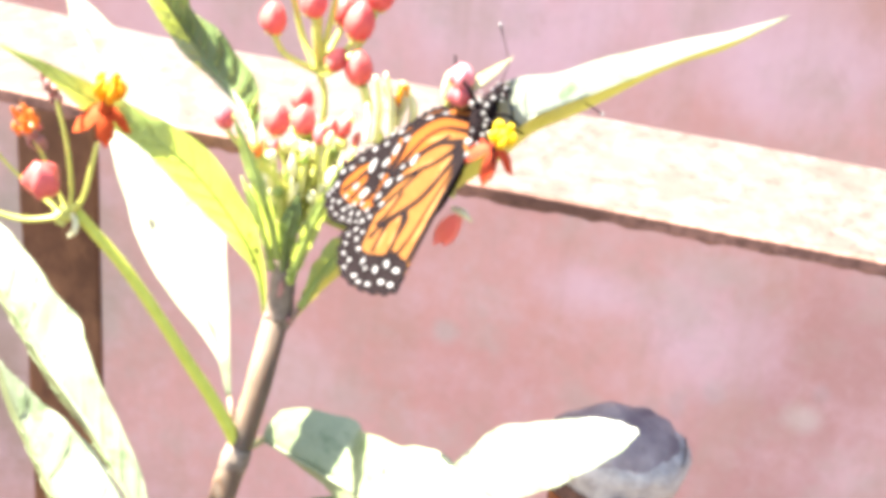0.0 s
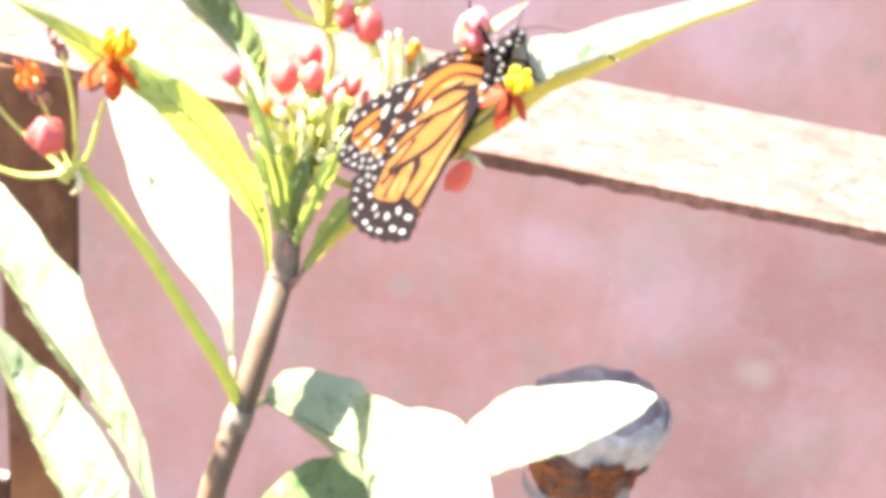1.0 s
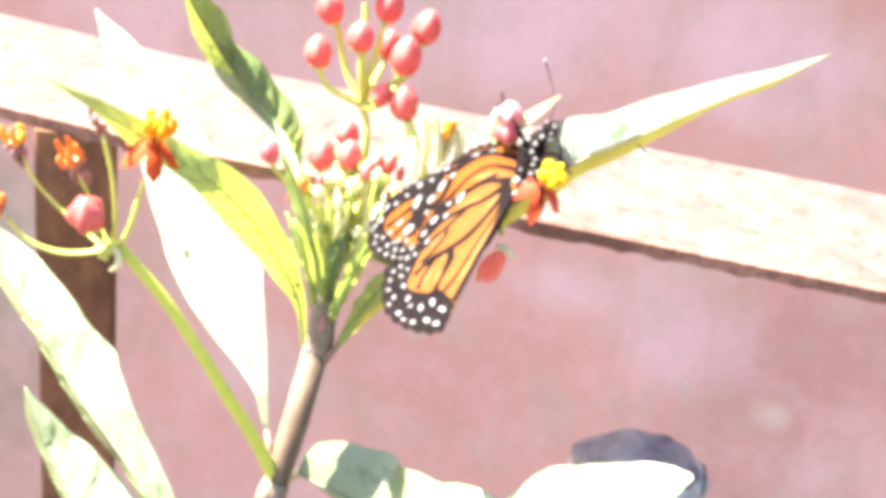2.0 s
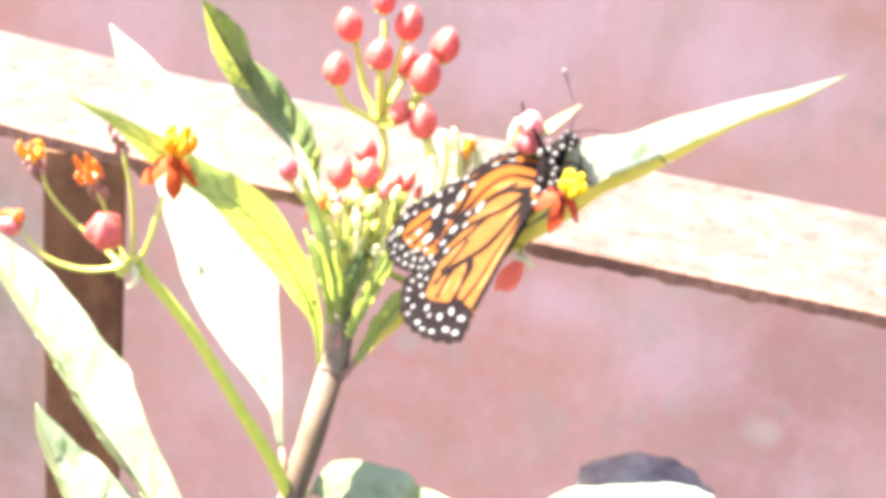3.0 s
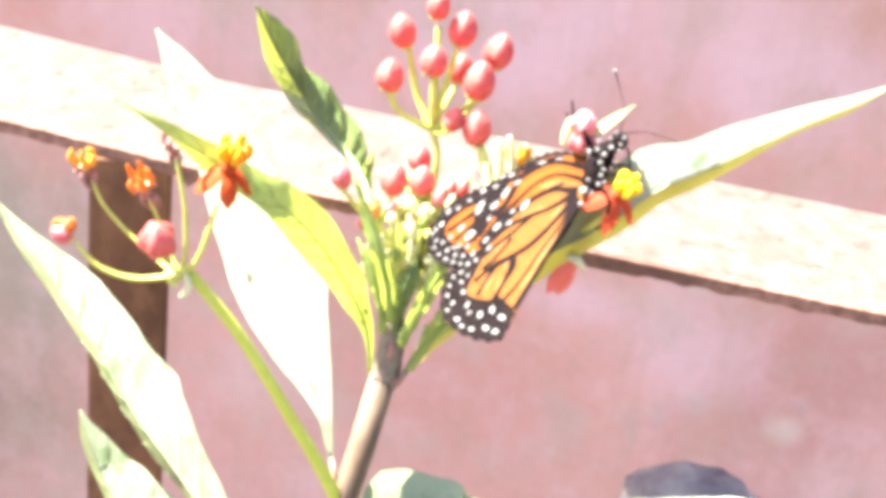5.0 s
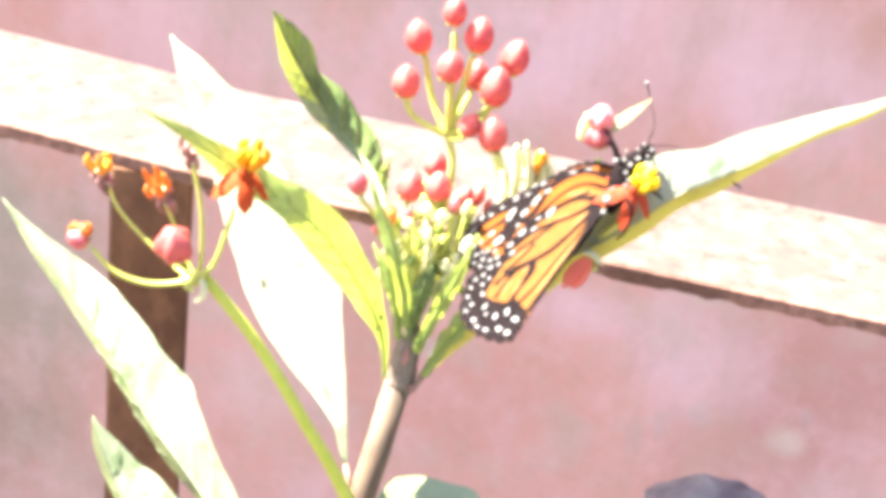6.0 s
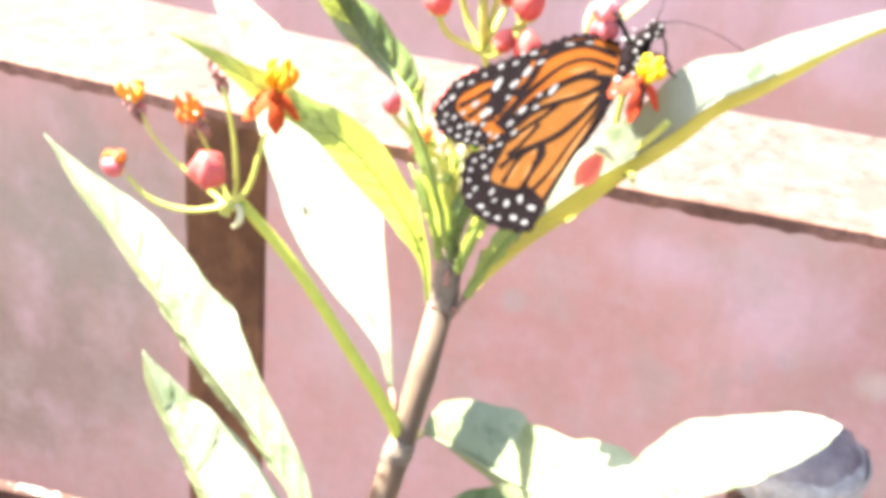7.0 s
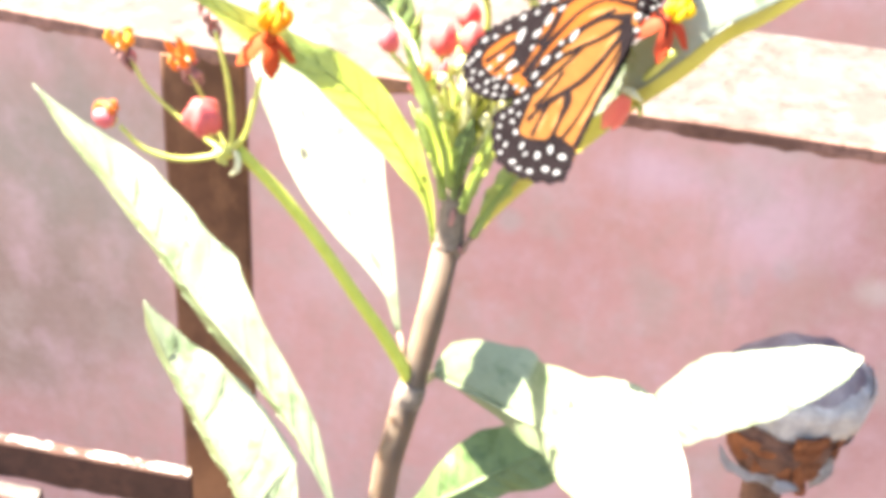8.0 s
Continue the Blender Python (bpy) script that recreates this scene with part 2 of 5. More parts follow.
def wall_material():
    m, n, l, b = material("pink_plaster", 0.85, 0, 0.2)
    big = noise_tex(n, l, 2.6, 5, 0.55, (1.0, 1.0, 0.75))
    mid = noise_tex(n, l, 8.0, 6, 0.6, (1.0, 1.0, 0.6))
    streak = noise_tex(n, l, 13.0, 4, 0.6, (1.6, 1.6, 0.15))
    fine = noise_tex(n, l, 70, 5)
    c = ramp(n, l, big, [(0.30, (0.39, 0.235, 0.19)), (0.45, (0.50, 0.262, 0.248)), (0.58, (0.53, 0.30, 0.30)), (0.72, (0.57, 0.37, 0.42))])
    lilac, grey, brown, rose = (0.60, 0.42, 0.52), (0.42, 0.36, 0.345), (0.33, 0.24, 0.20), (0.47, 0.235, 0.235)
    for at, rx, rz, colour, k in (((0.4698, 1.3039, 0.7307), 0.14, 0.10, brown, 0.3), ((0.2819, 1.3330, 0.7040), 0.2, 0.12, lilac, 0.6), ((-0.2716, 1.4188, 0.5934), 0.2, 0.10, lilac, 0.45), ((0.5090, 1.2978, 0.3069), 0.22, 0.20, (0.37, 0.19, 0.185), 0.8), ((0.4726, 1.3034, 0.0413), 0.15, 0.18, (0.37, 0.19, 0.19), 0.75), ((0.0875, 1.3631, 0.1499), 0.20, 0.12, rose, 0.5),
                                  ((0.3396, 1.3241, 0.3042), 0.11, 0.10, lilac, 0.65), ((0.2048, 1.3450, 0.3278), 0.085, 0.05, lilac, 0.6), ((0.0719, 1.3655, 0.6455), 0.16, 0.11, lilac, 0.7),
                                  ((0.3617, 1.3206, 0.6460), 0.10, 0.08, lilac, 0.45), ((-0.5654, 1.4643, 0.1928), 0.28, 0.26, (0.31, 0.258, 0.23), 1.0), ((-0.6243, 1.4735, -0.0651), 0.30, 0.24, (0.27, 0.192, 0.165), 0.9), ((-0.1570, 1.4010, 0.1098), 0.10, 0.08, grey, 0.35),
                                  ((0.4761, 1.3029, 0.2046), 0.026, 0.026, (0.50, 0.44, 0.42), 0.6), ((0.4903, 1.3007, 0.2462), 0.012, 0.016, (0.26, 0.22, 0.22), 0.4),
                                  ((0.3243, 1.3264, 0.1920), 0.014, 0.026, (0.33, 0.28, 0.30), 0.4), ((0.2948, 1.3310, 0.1660), 0.016, 0.03, (0.36, 0.28, 0.30), 0.4),
                                  ((0.0277, 1.3724, 0.2271), 0.02, 0.022, (0.40, 0.35, 0.34), 0.6), ((0.5107, 1.2975, 0.6410), 0.014, 0.014, (0.30, 0.25, 0.27), 0.4), ((0.3668, 1.3198, 0.2168), 0.014, 0.02, (0.34, 0.29, 0.31), 0.4),
                                  ((0.3424, 1.3236, 0.3951), 0.09, 0.035, grey, 0.4), ((-0.6844, 1.4828, -0.2930), 0.12, 0.10, rose, 0.5)):
        c = stain(n, l, c, at, rx, rz, colour, k, mid)
    blotch = noise_tex(n, l, 17.0, 6, 0.65, (1.0, 1.0, 0.7))
    cloud = noise_tex(n, l, 7.5, 5, 0.65)
    c = mixed(n, l, ramp(n, l, cloud, [(0.50, (0, 0, 0)), (0.66, (0.55, 0.55, 0.55))]), c, (0.42, 0.33, 0.315))
    c = mixed(n, l, ramp(n, l, cloud, [(0.34, (0.36, 0.36, 0.36)), (0.47, (0, 0, 0))]), c, (0.56, 0.37, 0.415))
    c = mixed(n, l, ramp(n, l, streak, [(0.50, (0, 0, 0)), (0.78, (0.45, 0.45, 0.45))]), c, (0.38, 0.26, 0.22))
    c = mixed(n, l, ramp(n, l, blotch, [(0.52, (0, 0, 0)), (0.72, (0.42, 0.42, 0.42))]), c, (0.56, 0.38, 0.42))
    c = mixed(n, l, ramp(n, l, blotch, [(0.30, (0.4, 0.4, 0.4)), (0.46, (0, 0, 0))]), c, (0.38, 0.25, 0.225))
    c = mixed(n, l, 0.10, c, ramp(n, l, fine, [(0.3, (0.24, 0.15, 0.14)), (0.7, (0.5, 0.36, 0.36))]))
    c = mixed(n, l, 1.0, c, (0.915, 0.897, 0.815), "MULTIPLY")
    l.new(c, b.inputs["Base Color"])
    bumped(n, l, b, mid, 0.25, 0.008)
    return m


def wall_y(x):
    return 1.0590 + SLOPE * x


def build_wall():
    bm = bmesh.new()
    x0, x1 = -1.6, 4.0
    bar(bm, [(x0, wall_y(x0)), (x1, wall_y(x1)), (x1 + 0.03, wall_y(x1) + 0.2), (x0 + 0.03, wall_y(x0) + 0.2)], GROUND, 1.75)
    w = finish(bm, "wall_back", wall_material(), smooth=False)
    return tagged(w, "weathered pink plaster wall with grey and brown stains", "wall", kind="structure")


def build_ground():
    bm = bmesh.new()
    bmesh.ops.create_grid(bm, x_segments=40, y_segments=40, size=400)
    for v in bm.verts:
        v.co.z = GROUND
    m, n, l, b = material("garden_soil", 0.95, 0, 0.2)
    f = noise_tex(n, l, 2.5, 8)
    g = noise_tex(n, l, 60, 5)
    c = mixed(n, l, 0.4, ramp(n, l, f, [(0.3, (0.055, 0.042, 0.032)), (0.7, (0.10, 0.078, 0.06))]), ramp(n, l, g, [(0.3, (0.04, 0.03, 0.024)), (0.7, (0.13, 0.105, 0.085))]))
    l.new(c, b.inputs["Base Color"])
    bumped(n, l, b, g, 0.6, 0.01)
    return tagged(finish(bm, "ground", m), "dark brown garden soil", "ground", kind="structure")


def rust_material(name, paint_share, dark=(0.10, 0.045, 0.025), light=(0.24, 0.11, 0.06)):
    """Rusty iron with what is left of its pale paint."""
    m, n, l, b = material(name, 0.75, 0, 0.3)
    big = noise_tex(n, l, 45, 6, 0.65)
    fine = noise_tex(n, l, 260, 6, 0.7)
    tiny = noise_tex(n, l, 900, 3)
    rust = ramp(n, l, fine, [(0.3, dark), (0.55, light), (0.75, (light[0] * 1.3, light[1] * 1.25, light[2] * 1.2))])
    broad = noise_tex(n, l, 22, 5, 0.6, (1.0, 1.0, 0.6))
    rust = mixed(n, l, ramp(n, l, broad, [(0.40, (0.75, 0.75, 0.75)), (0.58, (0, 0, 0))]), rust, dark)
    paint = ramp(n, l, tiny, [(0.3, (0.62, 0.56, 0.50)), (0.7, (0.74, 0.70, 0.65))])
    s = mixed(n, l, 0.45, big, fine)
    mask = ramp(n, l, s, [(paint_share - 0.04, (1, 1, 1)), (paint_share + 0.05, (0, 0, 0))])
    l.new(mixed(n, l, mask, rust, paint), b.inputs["Base Color"])
    bumped(n, l, b, fine, 0.5, 0.0008)
    return m


# darker rust, its tone also holding the shade on the lower bars' fronts
RUST_SHADED = rust_material("shaded_brown_rusty_iron", 0.22, (0.029, 0.0110, 0.0074), (0.067, 0.027, 0.0175))
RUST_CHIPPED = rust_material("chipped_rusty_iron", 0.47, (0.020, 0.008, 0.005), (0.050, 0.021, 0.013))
RUST_DARK = rust_material("dark_rusty_iron", 0.06, (0.070, 0.031, 0.018), (0.175, 0.078, 0.038))
RUST_EDGE = rust_material("rusty_rail_edge", 0.26, (0.080, 0.038, 0.029), (0.225, 0.118, 0.092))


def smeared_rust():
    """Dark brown rust in broad smears and runs."""
    m, n, l, b = material("smeared_brown_rust", 0.8, 0, 0.25)
    broad = noise_tex(n, l, 16, 5, 0.6, (1.0, 1.0, 0.7))
    mid = noise_tex(n, l, 60, 6, 0.65, (1.0, 1.0, 0.5))
    fine = noise_tex(n, l, 300, 4, 0.6)
    c = ramp(n, l, broad, [(0.34, (0.070, 0.030, 0.017)), (0.50, (0.125, 0.056, 0.031)), (0.66, (0.23, 0.105, 0.050))])
    c = mixed(n, l, ramp(n, l, mid, [(0.50, (0, 0, 0)), (0.66, (0.7, 0.7, 0.7))]), c, (0.23, 0.112, 0.060))
    c = mixed(n, l, ramp(n, l, mid, [(0.34, (0.6, 0.6, 0.6)), (0.46, (0, 0, 0))]), c, (0.060, 0.026, 0.015))
    c = mixed(n, l, 0.12, c, ramp(n, l, fine, [(0.3, (0.03, 0.014, 0.01)), (0.7, (0.20, 0.10, 0.06))]))
    l.new(c, b.inputs["Base Color"])
    bumped(n, l, b, mid, 0.4, 0.0008)
    return m


RUST_POST = smeared_rust()


def flaking_paint():
    """Dusty faded paint with rust showing through in patches and specks."""
    m, n, l, b = material("flaking_cream_paint", 0.7, 0, 0.3)
    big = noise_tex(n, l, 38, 4, 0.6)
    mid = noise_tex(n, l, 170, 6, 0.7)
    fine = noise_tex(n, l, 520, 6, 0.7)
    c = ramp(n, l, big, [(0.36, (0.052, 0.044, 0.040)), (0.64, (0.104, 0.092, 0.087))])
    pink = mixed(n, l, 0.5, mid, big)
    c = mixed(n, l, ramp(n, l, pink, [(0.43, (0, 0, 0)), (0.54, (0.78, 0.78, 0.78))]), c, (0.043, 0.026, 0.0215))
    specks = mixed(n, l, 0.45, fine, mid)
    c = mixed(n, l, ramp(n, l, specks, [(0.57, (0, 0, 0)), (0.63, (0.95, 0.95, 0.95))]), c, (0.026, 0.011, 0.008))
    l.new(c, b.inputs["Base Color"])
    bumped(n, l, b, mid, 0.5, 0.0008)
    return m


RUST_PAINTED = flaking_paint()


def rough_bar(bm, x0, x1, off0, off1, lo, hi, steps, seed, jag=0.0006, bent=0.0):
    """A long flat bar along the fence line, with a worn, uneven lower front edge."""
    rnd = random.Random(seed)
    rings = []
    for i in range(steps + 1):
        x = x0 + (x1 - x0) * i / steps
        j = jag * (rnd.random() ** 2) * (3.0 if rnd.random() < 0.08 else 1.0)
        k = jag * 0.6 * rnd.random()
        rise = bent * max(-0.045 - x, 0.0)
        pts = [(off0 + 0.0004, lo - j), (off0 - k * 0.5, lo + 0.0006), (off0 - k * 0.3, hi - 0.0006), (off0 + 0.0006, hi),
               (off1 - 0.0006, hi), (off1 + k * 0.4, hi - 0.0006), (off1, lo)]
        rings.append([bm.verts.new((x, o + SLOPE * x, z + rise)) for o, z in pts])
    m = len(rings[0])
    for a, b in zip(rings, rings[1:]):
        for j in range(m):
            f = bm.faces.new((a[j], a[(j + 1) % m], b[(j + 1) % m], b[j]))
            f.material_index = 1 if j == 3 else 0
    bm.faces.new(rings[0][::-1])
    bm.faces.new(rings[-1])
    return bm


def build_fence():
    fence = tagged(new("iron_fence"), "rusty iron fence with pale flaking paint on its top bar", "fence")
    part("top_rail", rough_bar(bmesh.new(), -1.2, 1.0, 0.0425, 0.0838, 0.9079, 0.9115, 900, 3, 0.0009, 0.045), [RUST_EDGE, RUST_PAINTED], fence, "flat iron bar, pale dusty paint flaking over rust", False)
    # front shade is put into darker rust, the lit top partly into paint chips
    part("lower_rail", rough_bar(bmesh.new(), -1.2, -0.0648, 0.0212, 0.0245, 0.7990, 0.8103, 420, 7, 0.0007), [RUST_SHADED, RUST_CHIPPED], fence, "rusty lower iron bar with chipped paint", False)
    # sunlight on this bar's top is put in as pale paint
    part("bottom_rail", rough_bar(bmesh.new(), -1.2, -0.1014, 0.0150, 0.0205, 0.7800, 0.7985, 420, 8, 0.0007), [RUST_SHADED, RUST_PAINTED], fence, "", False)
    bm = bmesh.new()
    x0, x1 = -0.0700, -0.0528
    rings = []
    rnd = random.Random(5)
    zs = [GROUND + (0.9090 - GROUND) * i / 160 for i in range(161)]
    for z in zs:
        w = 0.0004 * rnd.random()
        y = 0.0526
        rings.append([bm.verts.new(q) for q in ((x0 - w, y, z), (x0 + 0.0005, y - 0.0005 - w, z), (x1 - 0.0005, y - 0.0005, z), (x1 + w * 0.6, y, z), (x1, y + 0.0032, z), (x0, y + 0.0032, z))])
    for a, b in zip(rings, rings[1:]):
        for j in range(6):
            bm.faces.new((a[j], a[(j + 1) % 6], b[(j + 1) % 6], b[j]))
    bm.faces.new(rings[0][::-1])
    bm.faces.new(rings[-1])
    part("post", bm, RUST_POST, fence, "dark brown rusty flat iron post", False)
    return fence


def build_finial():
    """The rusted, flaking cap on a low post of the fence."""
    post = tagged(new("finial_post"), "low rusty post with a crumbling grey and orange cap", "post")
    post.location = Vector((0.0717, 0.0460, GROUND)) * SIZE
    h = 0.8095 - GROUND
    bm = bmesh.new()
    lathe(bm, (-0.0030, 0, 0), (0, 0, 1), [(0, 0.0055), (0.5, 0.0052), (h - 0.02, 0.0050), (h + 0.014, 0.0048)], 8)
    part("shaft", bm, RUST_DARK, post, "dark brown rusty shaft")
    brick = rust_material("blistered_orange_rust", 0.16, (0.16, 0.055, 0.026), (0.46, 0.17, 0.065))

    def lump(profile, seed, rough, mat, name, label, off=(0, 0), squash=1.0):
        bm = bmesh.new()
        lathe(bm, (off[0], off[1], h), (0, 0, 1), profile, 40)
        noise.seed_set(seed)
        for v in bm.verts:
            r = Vector((v.co.x - off[0], (v.co.y - off[1]) * squash))
            v.co.y = off[1] + r.y
            k = 1 + rough * noise.noise(v.co * 75) + rough * 0.6 * noise.noise(v.co * 190) + rough * 0.4 * noise.noise(v.co * 480)
            v.co.x, v.co.y = off[0] + r.x * k, off[1] + r.y * k
            v.co.z += 0.0012 * noise.noise(v.co * 190 + Vector((3, 1, 7)))
        return part(name, bm, mat, post, label)

    pale = simple("flaking_pale_paint", (0.23, 0.208, 0.195), (0.46, 0.42, 0.39), 220, 0.8, 0.7, 0.0010)
    dome_grey = simple("weathered_purple_grey_paint", (0.115, 0.085, 0.100), (0.30, 0.255, 0.25), 95, 0.85, 0.8, 0.0014)
    bluish = simple("flaking_bluish_paint", (0.24, 0.235, 0.26), (0.46, 0.45, 0.47), 240, 0.8, 0.6, 0.0010)
    core = simple("rust_core", (0.05, 0.021, 0.013), (0.16, 0.068, 0.036), 240, 0.9, 0.8, 0.0010)
    lump([(0.0078, 0.0085), (0.0090, 0.0112), (0.0116, 0.0120), (0.0131, 0.0118), (0.0135, 0.010)], 4, 0.16, core, "rim", "dark rusty rim", (-0.0010, 0))
    lump([(0.0124, 0.0105), (0.0134, 0.0128), (0.0177, 0.0130), (0.0205, 0.0132), (0.0225, 0.011)], 9, 0.14, core, "collar", "dark cracked rust under the cap", (-0.0014, 0))
    lump([(0.0195, 0.0105), (0.0205, 0.0134), (0.024, 0.0146), (0.0285, 0.0158), (0.0325, 0.0158), (0.0345, 0.0130)], 12, 0.16, pale, "cap_body", "pale grey flaking cap", (0.0014, 0), 0.82)
    lump([(0.0300, 0.0130), (0.0318, 0.0150), (0.0340, 0.0147), (0.0362, 0.0128), (0.0383, 0.0096), (0.0397, 0.0055), (0.0401, 0.0010)], 14, 0.14, dome_grey, "dome", "dark purple-grey weathered dome", (0.0004, 0), 0.82)
    # broken plates of rust and paint round the collar
    rnd = random.Random(21)

    def plate(a0, a1, z0, z1, radius, mat, seed, tip):
        bm = bmesh.new()
        noise.seed_set(seed)
        m, q = 7, 5
        rows = []
        for iz in range(q):
            row = []
            for ia in range(m):
                f, g = ia / (m - 1), iz / (q - 1)
                a = a0 + (a1 - a0) * f
                z = z0 + (z1 - z0) * g
                edge = min(f, 1 - f, g, 1 - g)
                p = Vector((math.cos(a), math.sin(a), z * 60))
                a += 0.17 * noise.noise(p * 3.1) * (1 if edge < 0.05 else 0.3)
                z += 0.0021 * noise.noise(p * 3.7 + Vector((5, 2, 1)))
                r = radius + tip * (g - 0.5) + 0.0009 * noise.noise(p * 2.3) - (0.0007 if edge < 0.05 else 0.0)
                row.append(bm.verts.new((-0.0014 + r * math.cos(a), r * math.sin(a) * 0.95, h + z)))
            rows.append(row)
        fs = [bm.faces.new((rows[i][j], rows[i][j + 1], rows[i + 1][j + 1], rows[i + 1][j])) for i in range(q - 1) for j in range(m - 1)]
        bmesh.ops.solidify(bm, geom=fs, thickness=0.0012)
        part("rust_plate", bm, mat, post)

    front = -math.pi / 2
    for a0, a1, z0, z1, r, mat, tip in (
            (-1.30, -0.72, 0.0085, 0.0195, 0.0142, brick, 0.001), (-0.95, -0.10, 0.0160, 0.0212, 0.0146, brick, 0.001), (-0.66, 0.12, 0.0078, 0.0136, 0.0148, brick, -0.001),
            (-0.02, 0.55, 0.0145, 0.0215, 0.0144, brick, 0.001), (0.16, 0.70, 0.0060, 0.0145, 0.0143, brick, -0.001), (0.72, 1.20, 0.0125, 0.0208, 0.0146, brick, 0.002),
            (0.50, 0.95, 0.0020, 0.0120, 0.0145, pale, 0.0), (0.88, 1.35, 0.0060, 0.0150, 0.0138, brick, 0.0), (1.15, 1.70, 0.0100, 0.0200, 0.0152, bluish, 0.003),
            (1.20, 1.75, 0.0255, 0.0330, 0.0178, bluish, 0.002), (-1.35, -0.20, 0.0020, 0.0082, 0.0152, bluish, 0.0005), (-0.24, 0.22, 0.0016, 0.0066, 0.0148, bluish, 0.0),
            (-0.05, 0.62, 0.0205, 0.0242, 0.0150, brick, 0.001), (0.30, 0.62, -0.0060, 0.0040, 0.0100, brick, -0.003), (0.62, 1.00, -0.0045, 0.0060, 0.0108, pale, -0.002)):
        z0, z1 = (0.0205 - (0.0205 - z) * 0.62 if z < 0.0205 else z for z in (z0, z1))
        plate(front + a0, front + a1, z0, z1, r, mat, rnd.randrange(99), tip)
    return post


# ---------------------------------------------------------------- the milkweed
def leaf(plant, line, tl, tr, mat=None, seed=1, wave=0.0006, blemish=(), label="", n=46, rib=0.0006, bow=0.08, vein_rise=0.0004, veins=None, face=FACING, under=None, under_half=-1):
    """A leaf along its midrib. line: rows of (x, y, z, half width on the one side, on the other) from base to tip; tl,
    tr: degrees by which each half leans towards the viewer's side, one for the whole leaf or one for each row; face:
    the way in which the open blade looks; under: the material of the half (under_half) that is toned lighter or darker
    to paint the light on it."""
    pts = [r[:3] for r in line]
    ps, ts = catmull(pts, n)
    face = Vector(face).normalized()
    rnd = random.Random(seed)
    ph = rnd.random() * 6
    run = [0.0]
    for p, q in zip(pts, pts[1:]):
        run.append(run[-1] + (Vector(q) - Vector(p)).length)
    stops = [r / run[-1] for r in run]

    def along(values, s):
        if not isinstance(values, (list, tuple)):
            return values
        k = max(i for i in range(len(stops)) if stops[i] <= s + 1e-9)
        k = min(k, len(stops) - 2)
        f = min(max((s - stops[k]) / (stops[k + 1] - stops[k]), 0.0), 1.0)
        before, after = values[max(k - 1, 0)], values[min(k + 2, len(values) - 1)]
        v0, v1 = values[k], values[k + 1]
        return max(0.5 * (2 * v0 + (v1 - before) * f + (2 * before - 5 * v0 + 4 * v1 - after) * f * f + (3 * v0 - before - 3 * v1 + after) * f ** 3), min(v0, v1, 0.0))

    widths = {-1: [r[3] for r in line], 1: [r[4] for r in line]}
    widest = max(widths[-1] + widths[1])

    def at(i, half, f):
        """The point of the blade at step i, the share f of the way from the midrib to the edge of one half."""
        s = i / n
        j = min(int(i), n - 1)
        p, t = ps[j].lerp(ps[j + 1], i - j), ts[j].lerp(ts[j + 1], i - j)
        tilt = radians(along(tl if half < 0 else tr, s))
        width = max(along(widths[half], s), 0.00008)
        w = min(width / widest * 1.4, 1.0)
        side = t.cross(face).normalized()
        up = side.cross(t).normalized()
        cs, sn = math.cos(tilt), math.sin(tilt)
        out = side * half * cs + up * sn
        nor = up * cs - side * half * sn
        ww = width / cs
        ripple = wave * f * f * (math.sin(s * 23 + ph + half) + 0.6 * math.sin(s * 41 + 2 * ph)) * w
        edge = 1 + 0.014 * f * math.sin(s * 57 + ph * 3 + half * 2) + 0.014 * f * math.sin(s * 33 + ph)
        vein = vein_rise * math.sin((s * 16 - f * 1.6) * 2 * math.pi) * f * (1 - f) * 4 * w
        return p + out * (ww * f * edge) + nor * (ripple - bow * ww * f * f + vein), nor

    bm = bmesh.new()
    m = 9
    grid = []
    for i in range(n + 1):
        row = [bm.verts.new(at(i, -1, k / (m - 1))[0]) for k in range(m - 1, 0, -1)]
        row += [bm.verts.new(at(i, 1, k / (m - 1))[0]) for k in range(m)]
        grid.append(row)
    cols = len(grid[0])
    for i in range(n):
        for j in range(cols - 1):
            f = bm.faces.new((grid[i][j], grid[i][j + 1], grid[i + 1][j + 1], grid[i + 1][j]))
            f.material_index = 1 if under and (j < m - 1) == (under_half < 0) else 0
    bmesh.ops.recalc_face_normals(bm, faces=bm.faces[:])
    ob = part("leaf", bm, [mat or LEAF, under] if under else mat or LEAF, plant, label)
    if rib:
        bm = bmesh.new()
        off = face * 0.0001
        tube(bm, [p + off for p in ps[::6]] + [ps[-1]], [rib * 1.5, rib, rib * 0.7, rib * 0.3], 30, 6)
        part("midrib", bm, mat or LEAF, ob)
    for i, half, f, size in blemish:
        bm = bmesh.new()
        mid, nor = at(i, half, f)
        run_on = (at(i + 1, half, f)[0] - mid).normalized()
        over = nor.cross(run_on)
        ring = []
        for k in range(9):
            a = 2 * math.pi * k / 9
            r = size * rnd.uniform(0.7, 1.2)
            ring.append(bm.verts.new(mid + nor * 0.00025 + run_on * (r * 1.5 * math.cos(a)) + over * (r * 0.7 * math.sin(a))))
        bm.faces.new(ring)
        part("blemish", bm, LEAF_SPOT, ob, "small dark insect bite")
